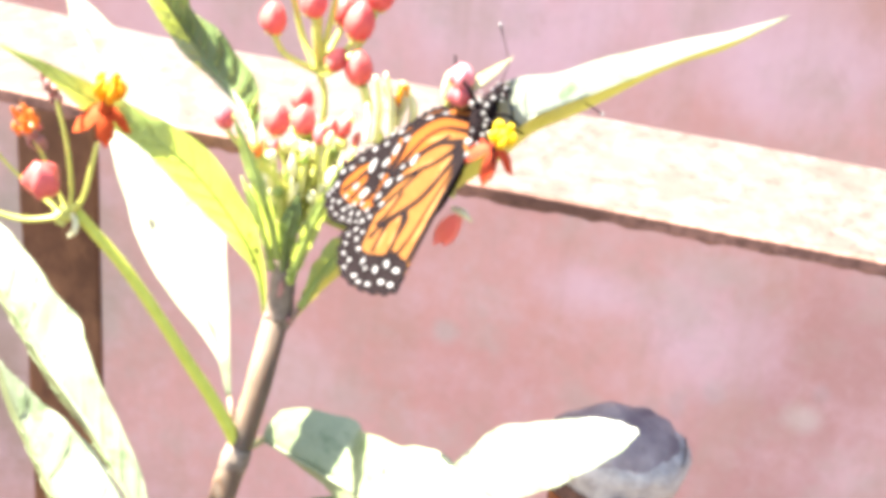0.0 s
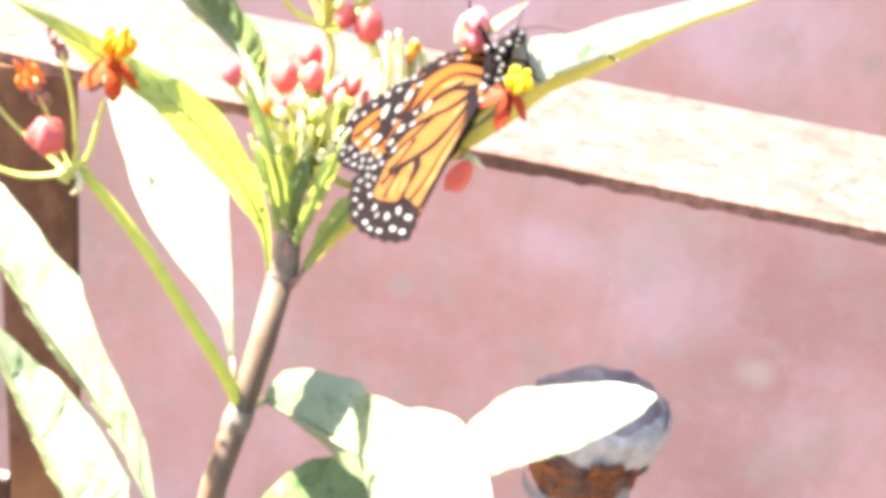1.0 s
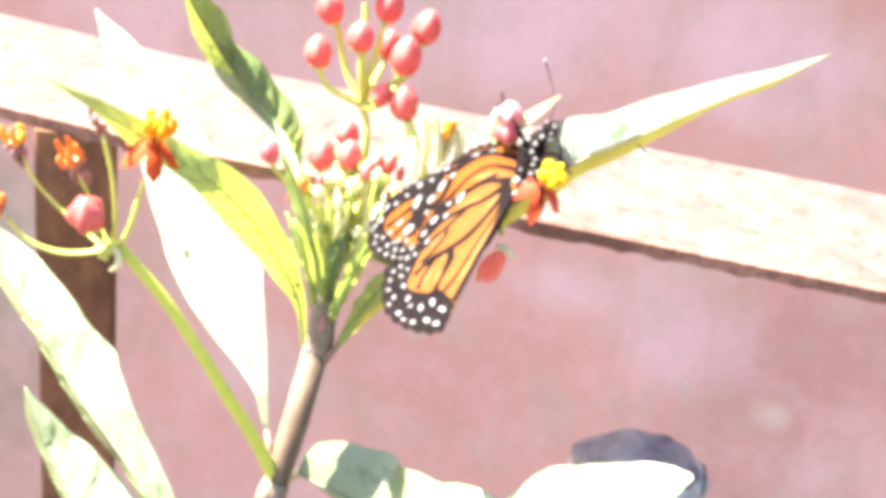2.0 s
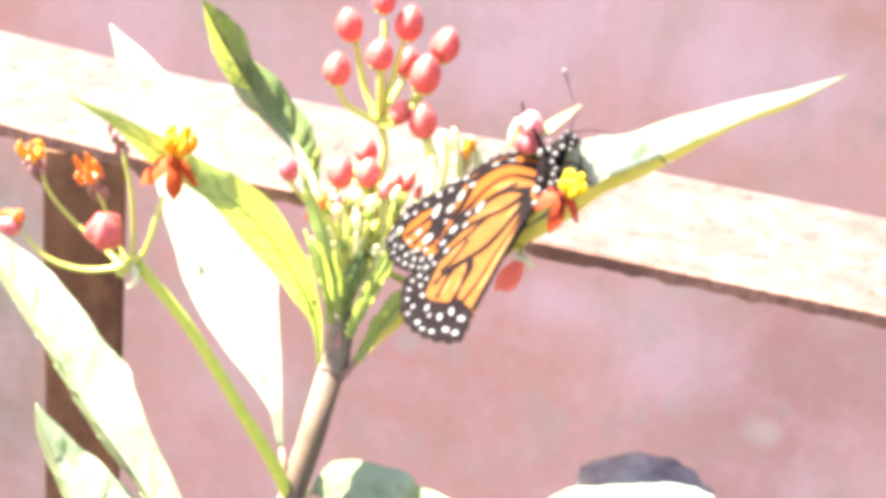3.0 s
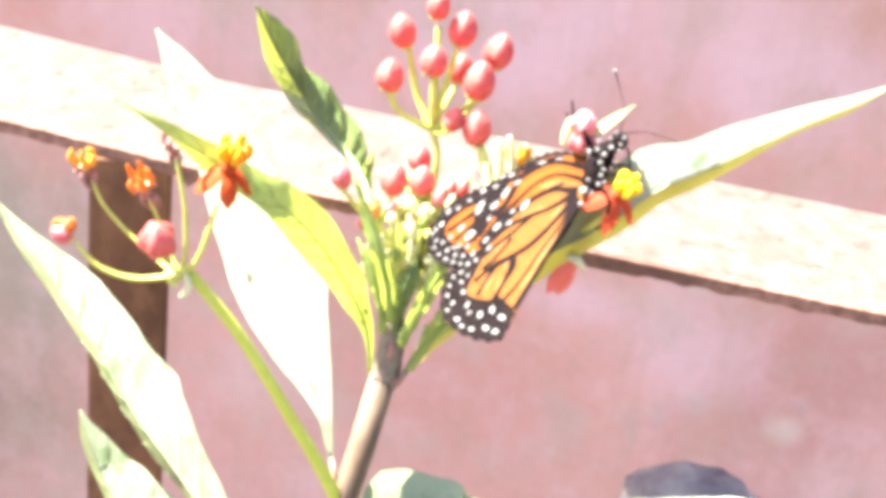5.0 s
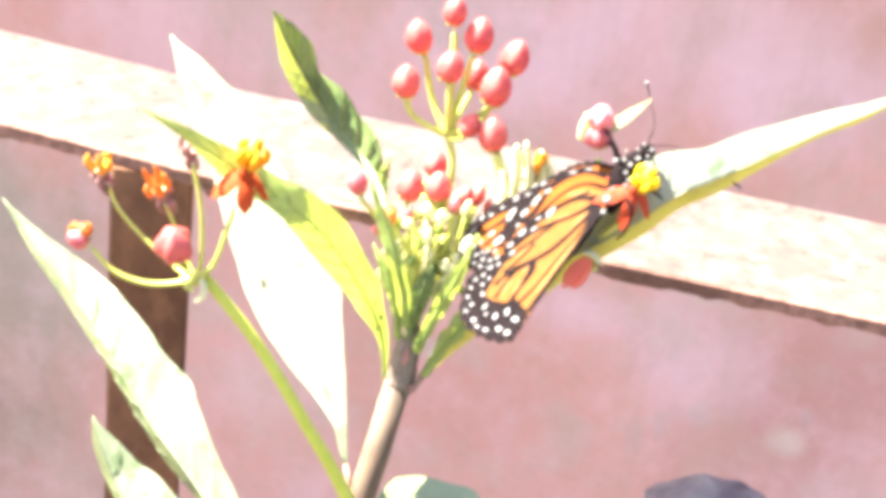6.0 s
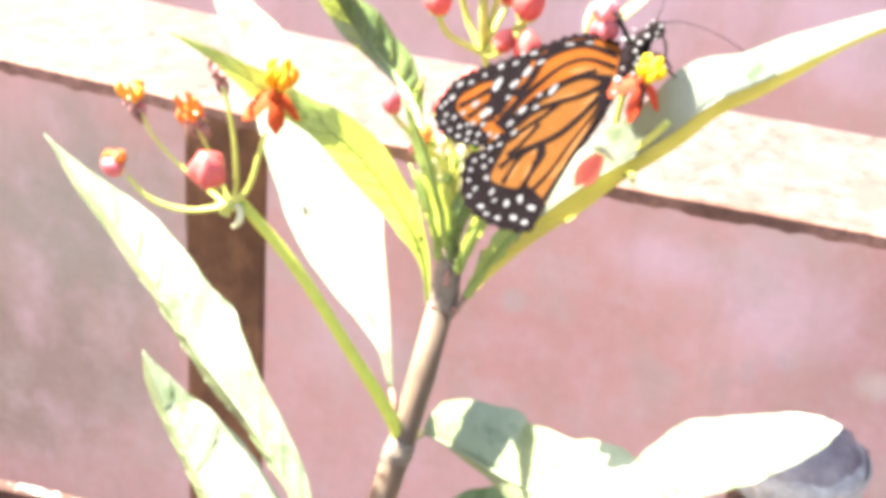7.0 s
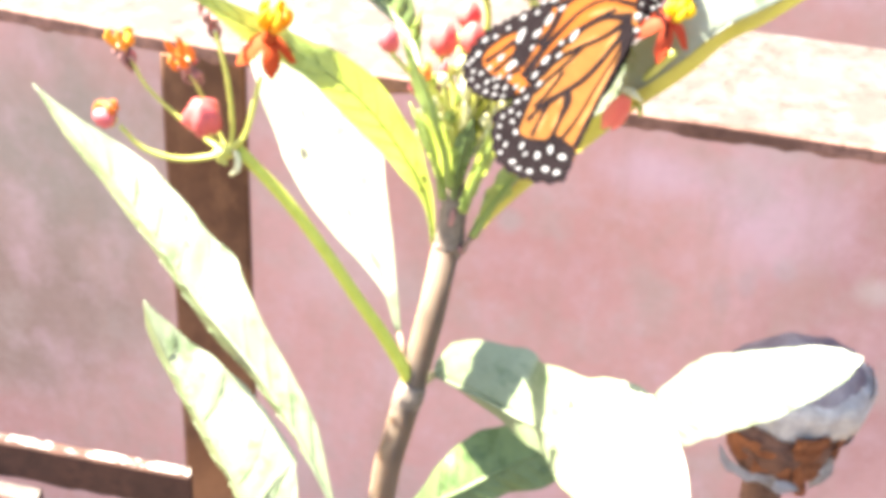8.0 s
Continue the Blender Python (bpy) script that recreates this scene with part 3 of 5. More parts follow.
    if veins:
        count, vmat, thick = veins
        for half in (-1, 1):
            for k in range(count):
                i0 = n * (0.10 + 0.78 * (k + 0.5 * (half > 0)) / count)
                bm = bmesh.new()
                rows = []
                for q in range(7):
                    f = 0.04 + 0.88 * q / 6
                    p0, nor = at(min(i0 + n * 0.085 * f ** 1.3, n), half, f)
                    p1, _ = at(min(i0 + n * 0.085 * f ** 1.3 + thick * (1.1 - f), n), half, f)
                    lift = nor * 0.00012
                    rows.append((bm.verts.new(p0 + lift), bm.verts.new((p0 + p1) * 0.5 + lift * 2.2), bm.verts.new(p1 + lift)))
                for u, v in zip(rows, rows[1:]):
                    bm.faces.new((u[0], u[1], v[1], v[0]))
                    bm.faces.new((u[1], u[2], v[2], v[1]))
                part("leaf_vein", bm, vmat, ob)
    return ob


def stalk(plant, pts, r, mat=None, name="pedicel", n=16):
    bm = bmesh.new()
    tube(bm, pts, [q * 0.88 for q in r] if isinstance(r, list) else [r * 0.96, r * 0.88, r * 0.8], n, 8)
    return part(name, bm, mat or GREEN_STALK, plant)


def bud(plant, c, axis, length, radius, mat=None, name="bud", lobes=5, crease=0.07):
    """A closed bud with five lobes on a small green cup; c is its middle."""
    length, radius = length * 0.80, radius * 0.80
    axis = Vector(axis).normalized()
    base = Vector(c) - axis * length * 0.5
    bm = bmesh.new()
    prof = [(0, 0.35), (0.10, 0.66), (0.25, 0.90), (0.45, 1.0), (0.65, 0.92), (0.82, 0.66), (0.93, 0.36), (1.0, 0.06)]
    lathe(bm, base, axis, [(d * length, q * radius) for d, q in prof], 20, lobes, crease, 25.0)
    ob = part(name, bm, mat or BUD, plant)
    bm = bmesh.new()
    lathe(bm, base - axis * length * 0.06, axis, [(0, 0.22 * radius), (length * 0.06, 0.5 * radius), (length * 0.16, 0.62 * radius), (length * 0.2, 0.5 * radius)], 10, 5, 0.2)
    part("calyx", bm, GREEN_STALK, ob)
    return ob


def petal(bm, root, out, down, length, width, curl=0.35, n=8):
    """One bent-back petal: starts along out, bends towards down."""
    out, down = Vector(out).normalized(), Vector(down).normalized()
    side = out.cross(down).normalized()
    rows = []
    p = Vector(root)
    for i in range(n + 1):
        s = i / n
        d = (out * (1 - s) ** 1.7 + down * (0.40 + s * (1.0 - curl)) + out * curl * 0.8 * s * s).normalized()
        w = width * 0.5 * (0.45 + 1.5 * s * (1 - s) * 1.5) * (1 if s < 0.8 else max(0.12, (1 - s) * 5))
        nrm = side.cross(d).normalized()
        rows.append([bm.verts.new(p + side * w * k + nrm * (abs(k) * w * 0.25)) for k in (-1, -0.5, 0, 0.5, 1)])
        p = p + d * length / n
    fs = []
    for a, b in zip(rows, rows[1:]):
        for j in range(4):
            fs.append(bm.faces.new((a[j], a[j + 1], b[j + 1], b[j])))
    return fs


def open_flower(plant, c, axis, petals_mat, crown_mat, size=1.0, label="", turn=0.0, width=0.0036, length=0.0084):
    """A milkweed flower: five petals bent back from a crown of five hoods. axis points out of the crown."""
    axis = Vector(axis).normalized()
    u = axis.orthogonal().normalized()
    v = axis.cross(u)
    c = Vector(c)
    bm = bmesh.new()
    lathe(bm, c - axis * 0.0012 * size, axis, [(0, 0.0007 * size), (0.0012 * size, 0.0014 * size), (0.0038 * size, 0.0012 * size)], 10)
    ob = part("flower", bm, petals_mat, plant, label)
    for k in range(5):
        a = 2 * math.pi * k / 5 + turn
        d = u * math.cos(a) + v * math.sin(a)
        bm = bmesh.new()
        petal(bm, c + d * 0.0008 * size, d, -axis, length * size, width * size, 0.72)
        part("petal", bm, petals_mat, ob)
        bm = bmesh.new()
        h0 = c + axis * 0.0024 * size + d * 0.0008 * size
        tube(bm, [h0, h0 + (axis * 0.8 + d * 0.55) * 0.0017 * size, h0 + (axis * 1.9 + d * 0.9) * 0.0017 * size, h0 + (axis * 2.9 + d * 0.4) * 0.0017 * size], [0.0005 * size, 0.00095 * size, 0.00085 * size, 0.0002 * size], 10, 7, 0.14, k)
        part("hood", bm, crown_mat, ob)
    bm = bmesh.new()
    lathe(bm, c, axis, [(0, 0.0011 * size), (0.003 * size, 0.0012 * size), (0.0060 * size, 0.0010 * size), (0.0066 * size, 0.0003 * size)], 9)
    part("column", bm, crown_mat, ob)
    return ob


def withered_flower(plant, c, axis, size, seed, crown=None, tail=True, label=""):
    """A spent flower: a shrunken crown with dry curled petals hanging below it."""
    rnd = random.Random(seed)
    axis = Vector(axis).normalized()
    c = Vector(c)
    bm = bmesh.new()
    lathe(bm, c - axis * 0.0012 * size, axis, [(0, 0.0006 * size), (0.0014 * size, 0.0014 * size), (0.003 * size, 0.0012 * size)], 9, 3, 0.2)
    ob = part("withered_flower", bm, DRIED, plant, label)
    u = axis.orthogonal().normalized()
    v = axis.cross(u)
    for k in range(5):
        a = 2 * math.pi * k / 5 + rnd.random()
        d = u * math.cos(a) + v * math.sin(a)
        h0 = c + axis * 0.0012 * size + d * 0.0007 * size
        bm = bmesh.new()
        L = rnd.uniform(1.2, 2.8)
        tube(bm, [h0, h0 + (axis * 0.7 + d * 0.8) * 0.0012 * size, h0 + (axis * L + d * 1.0) * 0.0014 * size, h0 + (axis * (L + 0.6) + d * rnd.uniform(-0.4, 0.9)) * 0.0015 * size], [0.0005 * size, 0.0008 * size, 0.0006 * size, 0.00012 * size], 8, 6, 0.7, seed + k)
        part("hood", bm, crown or ORANGE, ob)
    for k in range(6):
        d = (u * math.cos(k * 1.1 + seed) + v * math.sin(k * 1.1 + seed)) * 0.0013 * size
        p = c + d + axis * rnd.uniform(-0.0004, 0.0022) * size
        bm = bmesh.new()
        tube(bm, [p, p + d * 0.4 + axis * 0.0004 * size, p + d * rnd.uniform(0.5, 1.0) + axis * rnd.uniform(-0.0004, 0.001) * size], [0.0003 * size, 0.0005 * size, 0.0001 * size], 5, 5, 0.5, seed + 40 + k)
        part("dry_fleck", bm, (CREAM, PINK, DRIED)[k % 3], ob)
    if tail:
        for k in range(7):
            a = rnd.random() * 6.28
            d = u * math.cos(a) + v * math.sin(a)
            bm = bmesh.new()
            tube(bm, [c, c - axis * 0.0016 * size + d * 0.0012 * size, c - axis * 0.0036 * size + d * rnd.uniform(0, 0.0012) * size, c - axis * rnd.uniform(0.004, 0.0056) * size + d * rnd.uniform(-0.001, 0.001) * size], [0.0003 * size, 0.0005 * size, 0.0004 * size, 0.00012 * size], 9, 5, 0.5, seed + 9 + k)
            part("dry_petal", bm, DRIED, ob)
    return ob


def build_plant():
    base = Vector((-0.032, -0.020, GROUND))
    plant = tagged(new("milkweed_plant"), "tall tropical milkweed with long leaves and red-yellow flowers", "plant")
    plant.location = base * SIZE

    # stem
    bm = bmesh.new()
    tube(bm, [base, (-0.034, -0.026, 0.2), (-0.033, -0.028, 0.65), (-0.0126, -0.0180, 0.8535), (-0.0102, -0.0150, 0.8640), (-0.0084, -0.0125, 0.8747), (-0.0070, -0.0095, 0.8805), (-0.0055, -0.0060, 0.8872), (-0.0039, -0.0020, 0.8948), (-0.0031, 0.0000, 0.9011)],
         [0.0040, 0.0038, 0.0036, 0.0033, 0.0031, 0.0028, 0.0026, 0.0025], 90, 14, 0.03, 2)
    part("stem", bm, STEM, plant, "pale brown woody stem")
    bm = bmesh.new()
    tube(bm, [(-0.0029, 0.0000, 0.8985), (-0.0028, 0.0000, 0.9007), (-0.0026, 0.0000, 0.9043), (-0.0024, 0.0000, 0.9082), (-0.0022, 0.0000, 0.9140)], [0.0025, 0.0029, 0.0025, 0.0024, 0.0022, 0.0016], 30, 14, 0.10, 4)
    part("stem_joint", bm, NODE, plant, "greyish scarred stem joint")
    for a, b, r in (((-0.0052, -0.0006, 0.9003), (-0.0046, -0.0022, 0.9017), 0.0007), ((-0.0004, -0.0016, 0.9004), (-0.0008, -0.0026, 0.9022), 0.0006), ((-0.0026, -0.0024, 0.9068), (-0.0022, -0.0030, 0.9106), 0.0005)):
        bm = bmesh.new()
        tube(bm, [a, Vector(a).lerp(Vector(b), 0.5), b], [r, r * 1.1, r * 0.6], 6, 7, 0.3, 5)
        part("leaf_scar", bm, DRIED, plant)
    bm = bmesh.new()
    tube(bm, [(-0.0092, -0.0131, 0.8721), (-0.0084, -0.0125, 0.8747), (-0.0078, -0.0117, 0.8767)], [0.0027, 0.0029, 0.0026], 10, 14, 0.05, 6)
    part("stem_joint", bm, NODE, plant)

    # large leaves
    big = dict(mat=LEAF_PALE)
    # both halves carry painted light: a brightened upper one, a glowing yellow lower one
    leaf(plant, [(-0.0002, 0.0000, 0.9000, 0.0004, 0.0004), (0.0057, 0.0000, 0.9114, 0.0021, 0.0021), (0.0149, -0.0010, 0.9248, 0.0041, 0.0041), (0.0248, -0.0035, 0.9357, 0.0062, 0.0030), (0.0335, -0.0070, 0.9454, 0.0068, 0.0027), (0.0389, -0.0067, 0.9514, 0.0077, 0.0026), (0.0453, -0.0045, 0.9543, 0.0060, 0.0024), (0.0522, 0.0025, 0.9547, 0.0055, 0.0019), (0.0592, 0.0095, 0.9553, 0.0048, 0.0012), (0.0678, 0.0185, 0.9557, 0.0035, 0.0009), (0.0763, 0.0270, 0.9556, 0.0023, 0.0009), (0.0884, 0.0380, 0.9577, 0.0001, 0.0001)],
         [-20, -20, -14, -6, 0, 2, -2, -10, -18, -20, -20, -20], -34, seed=2, rib=0.0002, wave=0.0003, vein_rise=0.00015, n=60, label="long green leaf, its upper side glaring in the sun", mat=LEAF_SUNLIT, under=LEAF_GLOW, under_half=1)
    leaf(plant, [(-0.0108, -0.0060, 0.8827, 0.0003, 0.0003), (-0.0130, -0.0020, 0.8888, 0.0006, 0.0013), (-0.0177, 0.0050, 0.8937, 0.0024, 0.0049), (-0.0227, 0.0120, 0.8981, 0.0049, 0.0087), (-0.0278, 0.0190, 0.9040, 0.0065, 0.0111), (-0.0338, 0.0280, 0.9107, 0.0064, 0.0095), (-0.0406, 0.0380, 0.9183, 0.0051, 0.0084), (-0.0478, 0.0470, 0.9260, 0.0038, 0.0070), (-0.0544, 0.0540, 0.9326, 0.0023, 0.0036), (-0.0595, 0.0600, 0.9373, 0.0002, 0.0002)],
         [2, 4, 6, 6, 4, 2, 0, 0, 0, 0], 14, seed=3, blemish=[(19, -1, 0.42, 0.0013)], wave=0.0004, rib=0.0003, label="broad upright leaf glaring in the sun", **big)
    leaf(plant, [(-0.0057, 0.0000, 0.9003, 0.0004, 0.0004), (-0.0070, 0.0010, 0.9087, 0.0009, 0.0013), (-0.0104, 0.0005, 0.9166, 0.0021, 0.0031), (-0.0146, -0.0018, 0.9254, 0.0034, 0.0042), (-0.0201, -0.0042, 0.9337, 0.0038, 0.0046), (-0.0258, -0.0060, 0.9396, 0.0029, 0.0037), (-0.0313, -0.0070, 0.9435, 0.0024, 0.0029), (-0.0370, -0.0090, 0.9479, 0.0020, 0.0025), (-0.0435, -0.0110, 0.9532, 0.0009, 0.0013), (-0.0509, -0.0130, 0.9581, 0.0001, 0.0001)],
         4, -6, LEAF_YOUNG, seed=4, rib=0.0002, veins=(12, LEAF_VEIN, 0.22), vein_rise=0.0003, label="yellow-green leaf lit from behind", blemish=[(8, 1, 0.45, 0.0006), (7, -1, 0.3, 0.0004), (10, 1, 0.5, 0.0004)], face=(0.40, -0.85, 0.35))
    # rim's sunlight painted as a paler half, the rest in the dark shade tone
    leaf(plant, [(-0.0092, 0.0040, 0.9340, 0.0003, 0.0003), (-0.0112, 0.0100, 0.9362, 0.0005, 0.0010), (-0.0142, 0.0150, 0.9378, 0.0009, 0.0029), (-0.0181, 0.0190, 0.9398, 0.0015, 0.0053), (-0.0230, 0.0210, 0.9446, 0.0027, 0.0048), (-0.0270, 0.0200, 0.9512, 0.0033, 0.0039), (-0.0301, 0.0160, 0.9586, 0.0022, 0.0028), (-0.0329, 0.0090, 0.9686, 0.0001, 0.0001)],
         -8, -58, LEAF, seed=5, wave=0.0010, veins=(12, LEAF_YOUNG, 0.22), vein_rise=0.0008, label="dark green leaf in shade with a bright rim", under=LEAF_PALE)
    # on the next two leaves the dimmer strip is painted by a darker half
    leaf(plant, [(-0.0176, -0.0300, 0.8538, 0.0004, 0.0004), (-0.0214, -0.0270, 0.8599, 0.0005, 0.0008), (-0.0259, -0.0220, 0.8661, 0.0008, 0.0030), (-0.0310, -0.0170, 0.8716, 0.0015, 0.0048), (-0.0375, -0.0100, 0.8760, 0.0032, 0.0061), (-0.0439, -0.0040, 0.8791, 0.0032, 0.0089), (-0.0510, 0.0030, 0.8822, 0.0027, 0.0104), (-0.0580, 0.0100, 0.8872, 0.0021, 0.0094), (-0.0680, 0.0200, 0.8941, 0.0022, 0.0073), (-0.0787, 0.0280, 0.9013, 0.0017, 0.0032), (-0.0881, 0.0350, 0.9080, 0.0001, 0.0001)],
         [-30, -40, -48, -52, -54, -54, -50, -36, -16, 0, 0], [26, 26, 26, 25, 24, 22, 18, 14, 10, 6, 6], seed=6, vein_rise=0.0007, veins=(11, LEAF_VEIN_PALE, 0.30), blemish=[(22, -1, 0.20, 0.0012), (35, 1, 0.5, 0.0005)], rib=0.0003, n=60, label="long leaf, one half glaring, one half light green", under=LEAF_DIM, **big)
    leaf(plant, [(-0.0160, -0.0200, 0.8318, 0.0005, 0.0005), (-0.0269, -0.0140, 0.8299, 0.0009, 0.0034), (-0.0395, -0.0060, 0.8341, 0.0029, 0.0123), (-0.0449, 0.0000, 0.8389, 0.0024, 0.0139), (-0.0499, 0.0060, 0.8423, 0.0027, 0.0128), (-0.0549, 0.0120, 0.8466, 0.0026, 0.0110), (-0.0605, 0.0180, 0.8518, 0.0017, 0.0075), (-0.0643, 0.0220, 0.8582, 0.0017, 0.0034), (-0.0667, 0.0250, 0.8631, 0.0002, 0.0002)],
         [-30, -40, -50, -52, -52, -48, -36, -12, 0], [20, 20, 20, 18, 16, 14, 12, 10, 10], seed=7, vein_rise=0.0006, veins=(8, LEAF_VEIN_PALE, 0.22), rib=0.0003, label="broad leaf glaring in the sun with a light green half", under=LEAF_DIM, **big)
    stalk(plant, [(-0.0078, -0.0125, 0.8761), (-0.0062, -0.0090, 0.8752), (-0.0043, -0.0045, 0.8733)], [0.0014, 0.0012, 0.0010, 0.0008], BROWN_GREEN, name="petiole")
    leaf(plant, [(-0.0045, -0.0045, 0.8735, 0.0028, 0.0003), (-0.0032, -0.0051, 0.8735, 0.0065, 0.0005), (-0.0005, -0.0063, 0.8731, 0.0092, 0.001), (0.0035, -0.008, 0.8722, 0.0108, 0.0019), (0.0087, -0.0102, 0.8711, 0.0119, 0.0028), (0.0135, -0.0142, 0.8717, 0.0118, 0.0047), (0.0193, -0.0261, 0.8788, 0.0118, 0.0062), (0.0256, -0.038, 0.8842, 0.0149, 0.0073), (0.0329, -0.046, 0.8848, 0.0097, 0.0065), (0.0402, -0.055, 0.8851, 0.0009, 0.0009)],
         [8, 8, 9, 10, 10, 4, -6, -8, -8, -8], [-40, -48, -54, -56, -50, -20, 4, 8, 8, 8], seed=8, wave=0.0003, blemish=[(22, -1, 0.55, 0.0013)], rib=0.0003, label="drooping leaf crossed by the shadow of the stem", mat=LEAF_MID)
    # base colour raised to give this blade its glare in the sun
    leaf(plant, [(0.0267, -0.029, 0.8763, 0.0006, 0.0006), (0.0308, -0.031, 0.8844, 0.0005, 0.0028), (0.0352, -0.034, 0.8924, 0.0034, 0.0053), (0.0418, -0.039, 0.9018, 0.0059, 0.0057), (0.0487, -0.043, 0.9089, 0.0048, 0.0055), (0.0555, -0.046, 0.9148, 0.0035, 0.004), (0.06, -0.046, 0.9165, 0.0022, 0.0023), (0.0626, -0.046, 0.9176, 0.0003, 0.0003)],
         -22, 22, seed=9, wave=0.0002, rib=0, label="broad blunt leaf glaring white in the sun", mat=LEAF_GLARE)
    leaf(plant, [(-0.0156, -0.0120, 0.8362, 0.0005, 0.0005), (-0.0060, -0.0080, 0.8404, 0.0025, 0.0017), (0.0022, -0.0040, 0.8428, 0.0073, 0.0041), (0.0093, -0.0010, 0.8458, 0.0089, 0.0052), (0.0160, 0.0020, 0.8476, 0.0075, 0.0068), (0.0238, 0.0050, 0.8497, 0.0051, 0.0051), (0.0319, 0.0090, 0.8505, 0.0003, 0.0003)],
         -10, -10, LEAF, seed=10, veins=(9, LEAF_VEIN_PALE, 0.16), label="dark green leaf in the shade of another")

    # small leaves round the joint
    stalk(plant, [(-0.0003, -0.0020, 0.9007), (0.0005, -0.0022, 0.9028), (0.0014, -0.0020, 0.9045)], 0.0006, BROWN_STALK, name="petiole")
    leaf(plant, [(0.0014, -0.0020, 0.9045, 0.0005, 0.0004), (0.0035, -0.0020, 0.9091, 0.0015, 0.0013), (0.0060, -0.0020, 0.9139, 0.0026, 0.0019), (0.0088, -0.0010, 0.9180, 0.0027, 0.0016), (0.0120, 0.0000, 0.9234, 0.0002, 0.0002)], -8, -20, LEAF_YOUNG, seed=11, n=24, vein_rise=0.0, face=(0.50, -0.85, 0.25), label="young narrow leaf")
    leaf(plant, [(-0.0005, -0.0040, 0.9111, 0.0005, 0.0005), (0.0011, -0.0050, 0.9177, 0.0013, 0.0012), (0.0028, -0.0060, 0.9235, 0.0015, 0.0014), (0.0046, -0.0060, 0.9291, 0.0014, 0.0012), (0.0067, -0.0040, 0.9353, 0.0001, 0.0001)], 14, -24, LEAF_YOUNG, seed=12, n=24, vein_rise=0.0, wave=0.0003)
    leaf(plant, [(-0.0032, -0.0040, 0.9163, 0.0008, 0.0008), (-0.0044, -0.0060, 0.9248, 0.0013, 0.0011), (-0.0065, -0.0060, 0.9316, 0.0014, 0.0011), (-0.0095, -0.0040, 0.9380, 0.0012, 0.0010), (-0.0124, -0.0020, 0.9439, 0.0001, 0.0001)], 22, -18, LEAF_YOUNG, seed=13, n=24, vein_rise=0.0, wave=0.0003)
    leaf(plant, [(-0.0005, -0.0030, 0.9123, 0.0005, 0.0005), (0.0016, -0.0020, 0.9182, 0.0012, 0.0010), (0.0034, -0.0010, 0.9228, 0.0012, 0.0010), (0.0059, 0.0000, 0.9274, 0.0001, 0.0001)], 10, -10, LEAF_YOUNG, seed=14, n=20, vein_rise=0.0, wave=0.0003)
    leaf(plant, [(-0.0044, -0.0030, 0.9130, 0.0003, 0.0003), (-0.0057, -0.0040, 0.9209, 0.0009, 0.0009), (-0.0082, -0.0030, 0.9271, 0.0011, 0.0011), (-0.0108, -0.0010, 0.9308, 0.0001, 0.0001)], 10, -20, LEAF_YOUNG, seed=16, n=20, vein_rise=0.0, wave=0.0003)
    leaf(plant, [(-0.0024, -0.0010, 0.9116, 0.0006, 0.0006), (-0.0018, -0.0030, 0.9199, 0.0018, 0.0018), (-0.0006, -0.0036, 0.9261, 0.0016, 0.0016), (0.0003, -0.0030, 0.9301, 0.0001, 0.0001)], 6, -6, LEAF, seed=28, n=20, vein_rise=0.0, wave=0.0003)
    bract = leaf(plant, [(0.0272, -0.0040, 0.9573, 0.0005, 0.0004), (0.0289, -0.0035, 0.9593, 0.0012, 0.0009), (0.0315, -0.0020, 0.9612, 0.0009, 0.0007), (0.0343, 0.0000, 0.9632, 0.0001, 0.0001)], -12, -6, CREAM, seed=17, rib=0.0001, wave=0.0001, n=16, label="small pale pointed bract")
    leaf(plant, [(-0.0116, 0.0100, 0.9350, 0.0003, 0.0003), (-0.0109, 0.0110, 0.9382, 0.0010, 0.0010), (-0.0100, 0.0120, 0.9419, 0.0001, 0.0001)], 10, 0, LEAF_YOUNG, seed=18, n=16)

    # left flower stalk and its umbel
    stalk(plant, [(-0.0081, -0.0120, 0.8765), (-0.0099, -0.0115, 0.8806), (-0.0140, -0.0110, 0.8880), (-0.0185, -0.0105, 0.8950), (-0.0241, -0.0100, 0.9042), (-0.0309, -0.0090, 0.9138), (-0.0397, -0.0076, 0.9235)], [0.0016, 0.0014, 0.0013, 0.0012], YELLOW_STALK, name="flower_stalk", n=40)
    stalk(plant, [(-0.0089, -0.0100, 0.8787), (-0.0103, -0.0080, 0.8830), (-0.0111, -0.0055, 0.8836)], [0.0007, 0.0008, 0.0005], BROWN_STALK, name="petiole")
    hub = (-0.0409, -0.0076, 0.9224)
    bm = bmesh.new()
    lathe(bm, Vector(hub) - Vector((0.0009, 0, 0)), (-0.3, 0, 1), [(-0.0012, 0.0006), (-0.0004, 0.0016), (0.0008, 0.0018), (0.0016, 0.0008)], 10, 5, 0.2)
    part("umbel_hub", bm, GREEN_STALK, plant)
